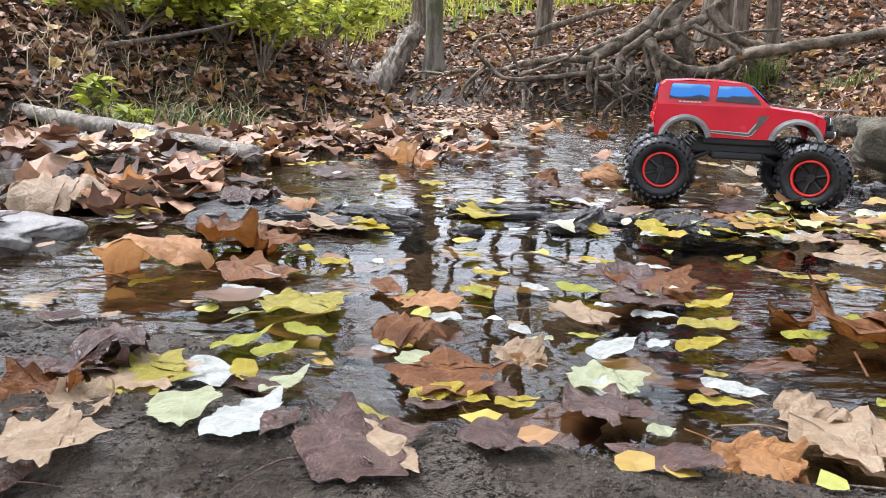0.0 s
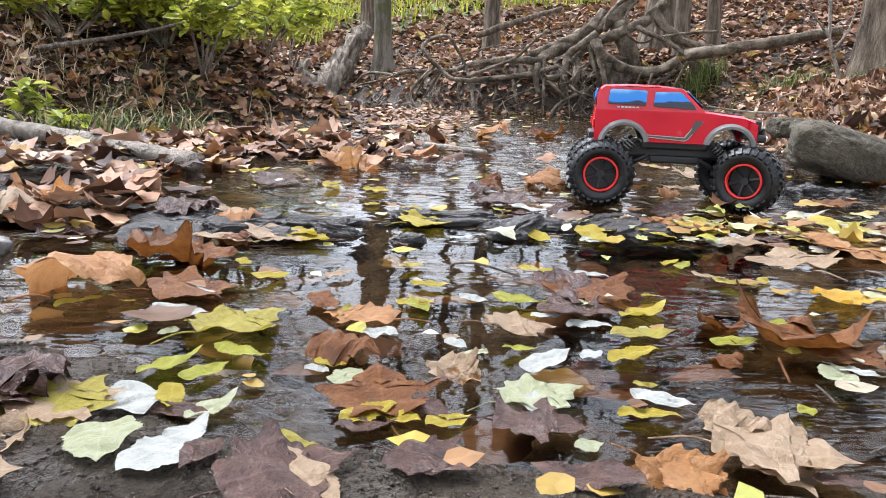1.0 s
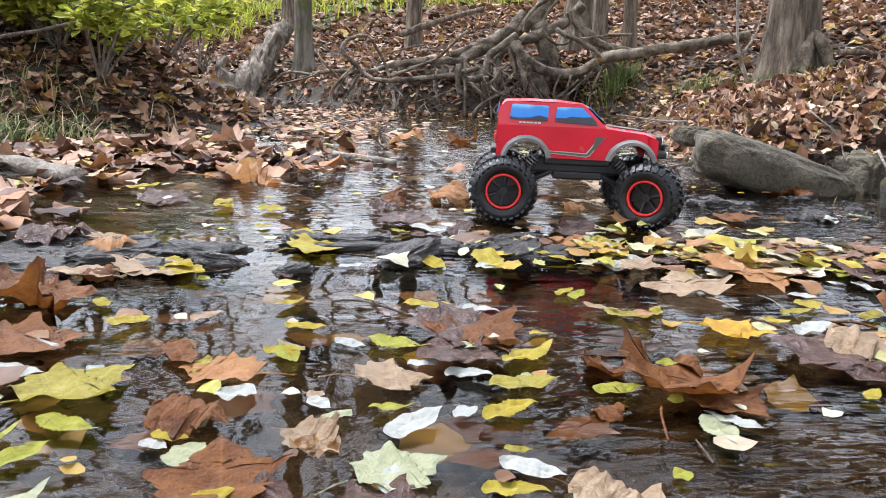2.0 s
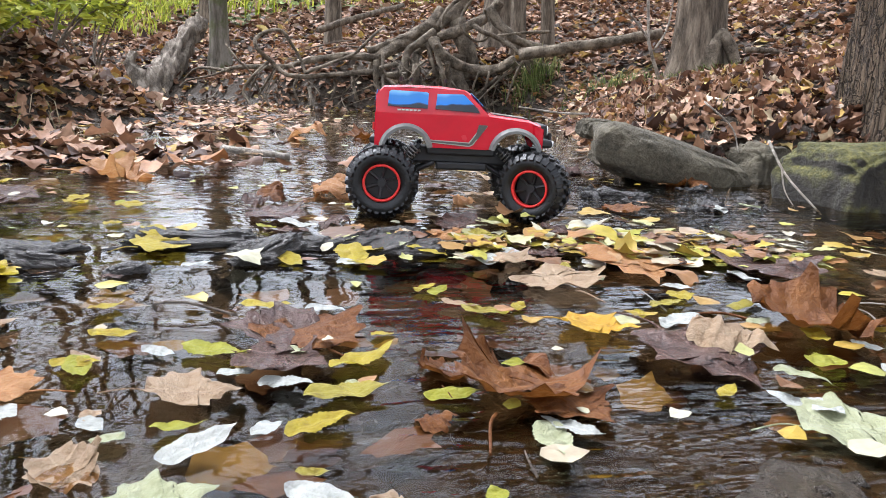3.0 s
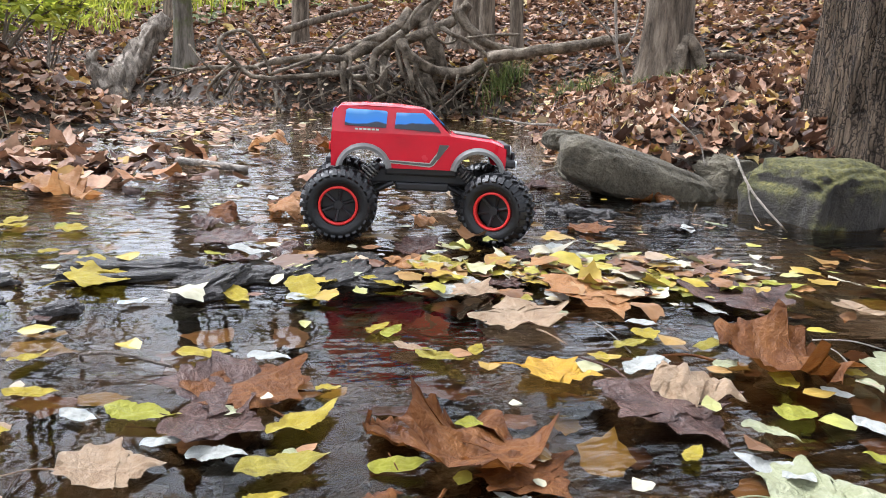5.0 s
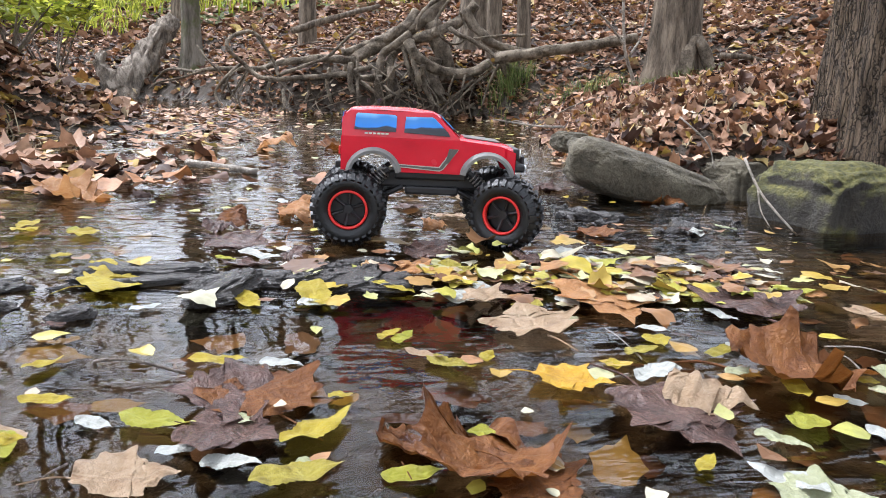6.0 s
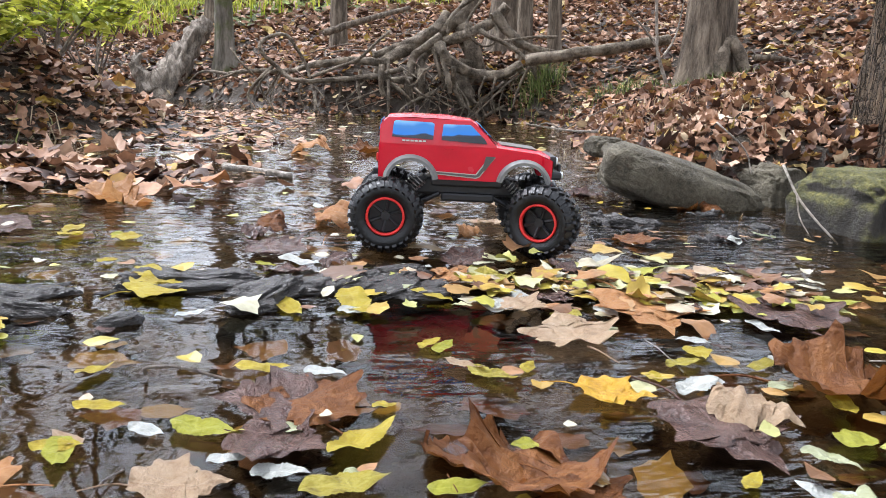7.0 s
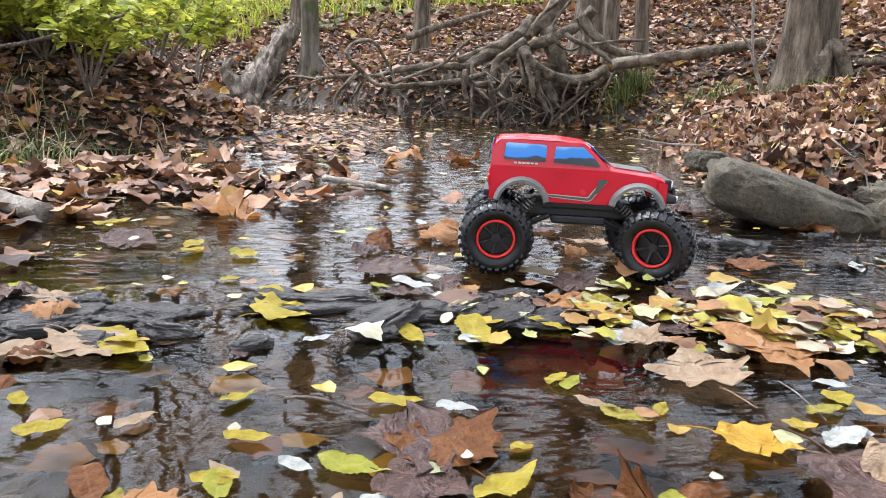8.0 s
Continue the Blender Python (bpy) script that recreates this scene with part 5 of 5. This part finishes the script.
for i in range(40):
    lx, ly = raft.gauss(0.74, 0.15), raft.gauss(1.11, 0.05)
    lk = raft.choice(("elm", "elm", "ovate", "ovate", "maple"))
    lc = raft.choice(("yellow", "yellow", "olive", "pale", "tan", "orange", "lime", "plum", "white") if lk != "maple" else ("tan", "orange", "plum", "olive"))
    leaf(lk, lc, lx, ly - (lx - 0.74) * 0.1, {"elm": 0.055, "ovate": 0.032, "maple": 0.065}[lk] * raft.uniform(0.7, 1.2), raft.uniform(0, 360))
loose = random.Random(77)
for i in range(70):
    lx, ly = loose.uniform(-0.45, 1.15), 0.56 + 1.26 * loose.random() ** 1.2
    lk = loose.choice(("elm", "elm", "elm", "ovate", "maple", "curl"))
    lc = loose.choice(("plum", "plum", "plum", "olive", "tan", "rust", "yellow", "white", "pale", "lime") if lk in ("elm", "ovate") else ("plum", "plum", "rust", "tan"))
    leaf(lk, lc, lx, ly, {"elm": 0.05, "ovate": 0.026, "maple": 0.075, "curl": 0.05}[lk] * loose.uniform(0.7, 1.2), loose.uniform(0, 360))

for i in range(42):
    lx, ly = loose.uniform(0.0, 0.9), loose.uniform(0.56, 0.95)
    lk = loose.choice(("elm", "elm", "ovate"))
    leaf(lk, loose.choice(("white", "pale", "lime", "yellow", "tan", "olive")), lx, ly, {"elm": 0.036, "ovate": 0.02}[lk] * loose.uniform(0.7, 1.2), loose.uniform(0, 360))


# ---- the toy truck ----
truck = new("toy_truck")
tagged(truck, "red remote-control toy truck with oversized black tyres standing in the stream", "toy truck")
AXLE_F, TRACK, WHEEL_R = 0.214, 0.066, 0.06
HALF = 0.05


def side_profile():
    """The shell's outline from the side: x forward from the rear axle, z up from the ground."""
    return [(-0.012, 0.115), (-0.015, 0.13), (-0.013, 0.158), (-0.008, 0.192), (-0.002, 0.199), (0.03, 0.2015), (0.08, 0.201), (0.112, 0.197), (0.119, 0.193), (0.148, 0.159), (0.205, 0.153), (0.222, 0.147), (0.2265, 0.14), (0.226, 0.118)]


def shell():
    bm = bmesh.new()
    prof = side_profile()
    rings = []
    for x, z in prof:
        up = max(0.0, (z - 0.157) / 0.045)
        half = HALF * (1 - 0.12 * up) * (0.95 if x > 0.21 else 1)
        ring = []
        for k in range(9):
            u = -1 + k / 4
            drop = 0.0035 * abs(u) ** 6 if z > 0.14 else 0
            ring.append(bm.verts.new((x, u * half, z - drop)))
        rings.append(ring)
    for a, b in zip(rings, rings[1:]):
        for k in range(8):
            bm.faces.new((a[k], b[k], b[k + 1], a[k + 1]))
    return bm, rings


def shell_sides(bm):
    """Both flanks, cut out round the two wheel arches."""
    for s in (-1, 1):
        def at(x, z):
            up = max(0.0, (z - 0.157) / 0.045)
            return bm.verts.new((x, s * HALF * (1 - 0.12 * up) * (0.95 if x > 0.21 else 1), z - (0.0035 if z > 0.14 else 0)))
        n = 60
        lower, belt, upper = [], [], []
        for i in range(n + 1):
            x = -0.0135 + 0.239 * i / n
            z = 0.109
            for cx in (0.031, 0.187):
                d = 1 - ((x - cx) / 0.0315) ** 2
                if d > 0:
                    z = max(z, 0.104 + 0.031 * math.sqrt(d))
            top = 0.159 if x < 0.148 else 0.159 - (x - 0.148) * 0.1 if x < 0.205 else 0.153 - (x - 0.205) * 0.4
            lower.append(at(x, z))
            belt.append(at(x, top))
        for i in range(n):
            q = (lower[i], lower[i + 1], belt[i + 1], belt[i])
            bm.faces.new(q if s < 0 else q[::-1])
        roof = []
        for i in range(31):
            x = -0.0125 + 0.16 * i / 30
            z = 0.2 if x < 0.112 else 0.2 - (x - 0.112) * 1.12
            if x < -0.002:
                z = 0.2 - (-0.002 - x) * 1.2
            roof.append((x, max(0.1605, z)))
        base = [at(x, 0.159) for x, z in roof]
        crown = [at(x, z) for x, z in roof]
        for i in range(30):
            q = (base[i], base[i + 1], crown[i + 1], crown[i])
            bm.faces.new(q if s < 0 else q[::-1])


def panel(pts, y, thick, bevel=0.0006):
    """A flat plate standing in the truck's side: pts are (x, z)."""
    bm = bmesh.new()
    a = [bm.verts.new((x, y, z)) for x, z in pts]
    b = [bm.verts.new((x, y + thick, z)) for x, z in pts]
    n = len(pts)
    bm.faces.new(a)
    bm.faces.new(b[::-1])
    for i in range(n):
        bm.faces.new((a[i], b[i], b[(i + 1) % n], a[(i + 1) % n]))
    bmesh.ops.recalc_face_normals(bm, faces=bm.faces)
    return bm


def lean_in(bm, s):
    """Lays a plate against the flank, which leans in above the belt."""
    for v in bm.verts:
        up = max(0.0, (v.co.z - 0.157) / 0.045)
        v.co.y += s * (HALF * (1 - 0.12 * up) + 0.0012)
    return bm


bm, _ = shell()
shell_sides(bm)
bmesh.ops.remove_doubles(bm, verts=bm.verts, dist=0.0004)
bmesh.ops.recalc_face_normals(bm, faces=bm.faces)
body = part("body", bm, RED, truck, "glossy red painted body shell", False)
for s in (-1, 1):
    t = 0.001 * s
    part("side_window", lean_in(panel([(0.004, 0.166), (0.06, 0.164), (0.061, 0.189), (0.058, 0.191), (0.009, 0.192), (0.006, 0.19)], 0, t), s), GLASS, body, "blue tinted side window decal", False)
    part("side_window", lean_in(panel([(0.071, 0.164), (0.134, 0.1605), (0.13, 0.168), (0.112, 0.188), (0.109, 0.19), (0.073, 0.189)], 0, t), s), GLASS, body, "blue tinted side window decal", False)
    part("side_stripe", lean_in(panel([(0.06, 0.1165), (0.121, 0.1125), (0.126, 0.115), (0.146, 0.1425), (0.137, 0.1425), (0.12, 0.1185), (0.06, 0.1205)], 0, t * 0.9), s), SILVER, body, "silver outline decal", False)
    part("side_stripe", lean_in(panel([(0.061, 0.1175), (0.12, 0.114), (0.125, 0.116), (0.1435, 0.1418), (0.1385, 0.1418), (0.121, 0.1172), (0.061, 0.1195)], 0, t * 1.5), s), STRIPE, body, "dark grey stripe decal", False)
    part("side_stripe", lean_in(panel([(0.133, 0.1435), (0.146, 0.1435), (0.133, 0.124), (0.128, 0.1225)], 0.0, t * 1.2), s), STRIPE, body, "dark grey stripe decal", False)
    part("door_handle", lean_in(panel([(0.074, 0.1485), (0.088, 0.1485), (0.088, 0.151), (0.074, 0.151)], 0, t * 2.2), s), RED, body, "", False)
    for i in range(6):
        part("lettering_bar", lean_in(panel([(0.018 + i * 0.0056, 0.1595), (0.0222 + i * 0.0056, 0.1595), (0.0222 + i * 0.0056, 0.162), (0.018 + i * 0.0056, 0.162)], 0, t * 0.8), s), SILVER, body, "small pale lettering", False)
    for cx in (0.031, 0.187):
        bm = bmesh.new()
        rows = []
        for i in range(25):
            a = math.pi * (0.05 + 0.9 * i / 24)
            ring = []
            for rr, yy in ((0.0305, -0.002), (0.0305, 0.0075), (0.0345, 0.008), (0.0385, 0.003), (0.0385, -0.002)):
                ring.append(bm.verts.new((cx + math.cos(a) * rr, s * (HALF + yy), 0.104 + math.sin(a) * rr * 0.98)))
            rows.append(ring)
        for a, b in zip(rows, rows[1:]):
            for k in range(5):
                bm.faces.new((a[k], a[(k + 1) % 5], b[(k + 1) % 5], b[k]))
        bmesh.ops.recalc_face_normals(bm, faces=bm.faces)
        part("wheel_arch", bm, GREY, body, "scuffed grey wheel arch flare", False)

bm = panel([(-0.034, 0), (0.034, 0), (0.031, 0.029), (-0.031, 0.029)], 0, 0.001)
bm.transform(Matrix.Translation((-0.0158, 0, 0.163)) @ Matrix.Rotation(radians(9), 4, "Y") @ Matrix.Rotation(radians(90), 4, "Z"))
part("rear_window", bm, GLASS, body, "blue tinted rear window decal", False)
bm = panel([(-0.041, 0), (0.041, 0), (0.037, 0.04), (-0.037, 0.04)], 0, 0.001)
bm.transform(Matrix.Translation((0.1487, 0, 0.1618)) @ Matrix.Rotation(radians(-41.5), 4, "Y") @ Matrix.Rotation(radians(90), 4, "Z"))
part("windscreen", bm, GLASS, body, "blue tinted windscreen decal", False)
bm = bmesh.new()
box(bm, (0.155, -0.03, -0.0006), (0.205, 0.03, 0.0012), 0.0004)
for v in bm.verts:
    v.co.z += 0.1593 - (v.co.x - 0.148) * 0.105
part("bonnet_panel", bm, STRIPE, body, "dark grey bonnet graphic", False)
bm = bmesh.new()
box(bm, (0.222, -0.043, 0.132), (0.2315, 0.043, 0.147), 0.002)
part("grille", bm, BLACK, body, "black slotted grille", False)
for y in (-0.033, 0.033):
    bm = bmesh.new()
    rod(bm, (0.229, y, 0.1395), (0.2335, y, 0.1395), 0.0062, 16)
    part("headlight", bm, LAMP, body, "round clear headlight", False)
for i in range(5):
    bm = bmesh.new()
    box(bm, (0.231, -0.022 + i * 0.0105, 0.135), (0.2325, -0.018 + i * 0.0105, 0.144), 0.0004)
    part("grille_slot", bm, SILVER, body, "", False)
bm = bmesh.new()
box(bm, (0.222, -0.046, 0.115), (0.24, 0.046, 0.126), 0.003)
box(bm, (0.236, -0.028, 0.122), (0.241, 0.028, 0.136), 0.002)
part("front_bumper", bm, BLACK, truck, "black front bumper with a bull bar", False)
for y in (-0.036, -0.018, 0.018, 0.036):
    bm = bmesh.new()
    rod(bm, (0.239, y, 0.121), (0.2425, y, 0.121), 0.0042, 12)
    part("bumper_lamp", bm, LAMP, truck, "small round bumper lamp", False)
bm = bmesh.new()
box(bm, (-0.021, -0.045, 0.112), (-0.011, 0.045, 0.121), 0.002)
part("rear_bumper", bm, BLACK, truck, "", False)
for y in (-0.042, 0.042):
    bm = bmesh.new()
    box(bm, (-0.0168, y - 0.004, 0.13), (-0.0135, y + 0.004, 0.141), 0.001)
    part("tail_light", bm, HUBRED, body, "", False)
for x, y in ((0.035, -0.028), (0.035, 0.028), (0.085, 0.0), (0.02, 0.0)):
    bm = bmesh.new()
    rod(bm, (x, y, 0.1995), (x, y, 0.2045), 0.0022, 8)
    part("body_pin", bm, BLACK, truck, "", False)

bm = bmesh.new()
box(bm, (0.035, -0.022, 0.084), (0.185, 0.022, 0.108), 0.004)
box(bm, (0.06, -0.036, 0.098), (0.16, 0.036, 0.1105), 0.003)
box(bm, (0.075, -0.03, 0.076), (0.15, 0.03, 0.088), 0.003)
part("chassis", bm, BLACK, truck, "black plastic chassis tray", False)


def coil(bm, a, b, r, turns, wire):
    a, b = Vector(a), Vector(b)
    w = (b - a).normalized()
    u = w.orthogonal().normalized()
    v = w.cross(u)
    pts = []
    n = turns * 8
    for i in range(n + 1):
        t = 2 * math.pi * i / 8
        pts.append(a + (b - a) * (i / n) + u * math.cos(t) * r + v * math.sin(t) * r)
    tube(bm, pts, wire, wire, 5, 1, 0.0)


def tyre_mesh():
    """A fat rounded tyre with staggered lugs, its axis along y."""
    bm = bmesh.new()
    prof = [(0.0285, -0.02), (0.034, -0.0255), (0.042, -0.026), (0.0485, -0.0225), (0.051, -0.014), (0.0518, 0.0), (0.051, 0.014), (0.0485, 0.0225), (0.042, 0.026), (0.034, 0.0255), (0.0285, 0.02)]
    n = 48
    rings = [[bm.verts.new((math.cos(2 * math.pi * k / n) * r, y, math.sin(2 * math.pi * k / n) * r)) for r, y in prof] for k in range(n)]
    for k in range(n):
        a, b = rings[k], rings[(k + 1) % n]
        for i in range(len(prof) - 1):
            bm.faces.new((a[i], b[i], b[i + 1], a[i + 1]))
    bmesh.ops.recalc_face_normals(bm, faces=bm.faces)
    return bm


def lug_mesh(size):
    """One rubber block with its outer edges worn round."""
    bm = bmesh.new()
    box(bm, [-k / 2 for k in size], [k / 2 for k in size])
    for v in bm.verts:
        if v.co.x > 0:
            v.co.y *= 0.86
            v.co.z *= 0.78
    me = bpy.data.meshes.new("tread_lug")
    bm.to_mesh(me)
    bm.free()
    me.materials.append(RUBBER)
    return me


LUGS = {"tread": lug_mesh((0.0066, 0.0155, 0.0062)), "shoulder": lug_mesh((0.0066, 0.0125, 0.007))}


def ring_mesh(r0, r1, y0, y1, n=40):
    bm = bmesh.new()
    prof = [(r0, y0), (r0, y1), ((r0 + r1) / 2, y1 + 0.0012), (r1, y1), (r1, y0)]
    rings = [[bm.verts.new((math.cos(2 * math.pi * k / n) * r, y, math.sin(2 * math.pi * k / n) * r)) for r, y in prof] for k in range(n)]
    for k in range(n):
        a, b = rings[k], rings[(k + 1) % n]
        for i in range(5):
            bm.faces.new((a[i], b[i], b[(i + 1) % 5], a[(i + 1) % 5]))
    bmesh.ops.recalc_face_normals(bm, faces=bm.faces)
    return bm


def wheel(x, y, z, side, steer, spin):
    tyre = part("wheel", tyre_mesh(), RUBBER, truck, "oversized black lugged rubber tyre")
    tyre.matrix_local = pose(x, y, z, 0, 0, steer) @ pose(0, 0, 0, 0, spin, 0) @ Matrix.Diagonal((0.93, 0.93 * side, 0.93, 1))
    for k in range(26):
        for s in (-1, 1):
            turn = Matrix.Rotation(2 * math.pi * (k + (0.5 if s > 0 else 0)) / 26, 4, "Y")
            for me, m in ((LUGS["tread"], Matrix.Translation((0.0517, s * 0.0085, 0)) @ Matrix.Rotation(s * 0.45, 4, "X")), (LUGS["shoulder"], Matrix.Translation((0.047, s * 0.0222, 0)) @ Matrix.Rotation(s * 0.85, 4, "Z"))):
                lug = new("tread_lug", me)
                lug.parent = tyre
                lug.matrix_local = turn @ m
    part("rim_ring", ring_mesh(0.0248, 0.0285, 0.012, 0.0215), HUBRED, tyre, "bright red rim ring", True)
    bm = bmesh.new()
    bmesh.ops.create_cone(bm, cap_ends=True, segments=32, radius1=0.025, radius2=0.025, depth=0.003, matrix=Matrix.Translation((0, 0.003, 0)) @ Matrix.Rotation(radians(90), 4, "X"))
    rod(bm, (0, 0.0, 0), (0, 0.014, 0), 0.0065, 12)
    for k in range(6):
        a = math.pi * k / 3
        rod(bm, (math.cos(a) * 0.005, 0.008, math.sin(a) * 0.005), (math.cos(a) * 0.0245, 0.012, math.sin(a) * 0.0245), 0.0024, 6)
    part("rim", bm, BLACK, tyre, "black six-spoked rim", False)


for x, steer in ((0.0, 0.0), (AXLE_F, -26.0)):
    for s in (-1, 1):
        wheel(x, s * TRACK, WHEEL_R, s, steer, 20 * s + x * 300)
    bm = bmesh.new()
    rod(bm, (x, -TRACK + 0.01, WHEEL_R), (x, TRACK - 0.01, WHEEL_R), 0.0075, 12)
    box(bm, (x - 0.017, -0.016, WHEEL_R - 0.014), (x + 0.017, 0.016, WHEEL_R + 0.016), 0.004)
    part("axle", bm, BLACK, truck, "black axle housing", False)
    inward = 0.045 if x == 0 else -0.045
    for s in (-1, 1):
        a, b = (x + inward * 0.35, s * 0.039, WHEEL_R + 0.018), (x + inward * 1.15, s * 0.041, 0.112)
        bm = bmesh.new()
        rod(bm, a, b, 0.0038, 10)
        shock = part("shock_absorber", bm, BLACK, truck, "", False)
        bm = bmesh.new()
        coil(bm, Vector(a).lerp(Vector(b), 0.1), Vector(a).lerp(Vector(b), 0.9), 0.0072, 8, 0.0011)
        part("spring", bm, STEEL, shock, "steel coil spring", True)
        bm = bmesh.new()
        rod(bm, (x + inward * 0.2, s * 0.02, WHEEL_R - 0.006), (x + inward * 1.6, s * 0.024, 0.086), 0.0036, 8)
        part("link_arm", bm, BLACK, truck, "", False)

for piece in [body, *body.children]:
    for v in piece.data.vertices:
        if v.co.z > 0.157:
            v.co.z = 0.157 + (v.co.z - 0.157) * 0.84

truck.matrix_world = pose(0.452, 1.375, 0.012, 0.6, 0.4, -8)
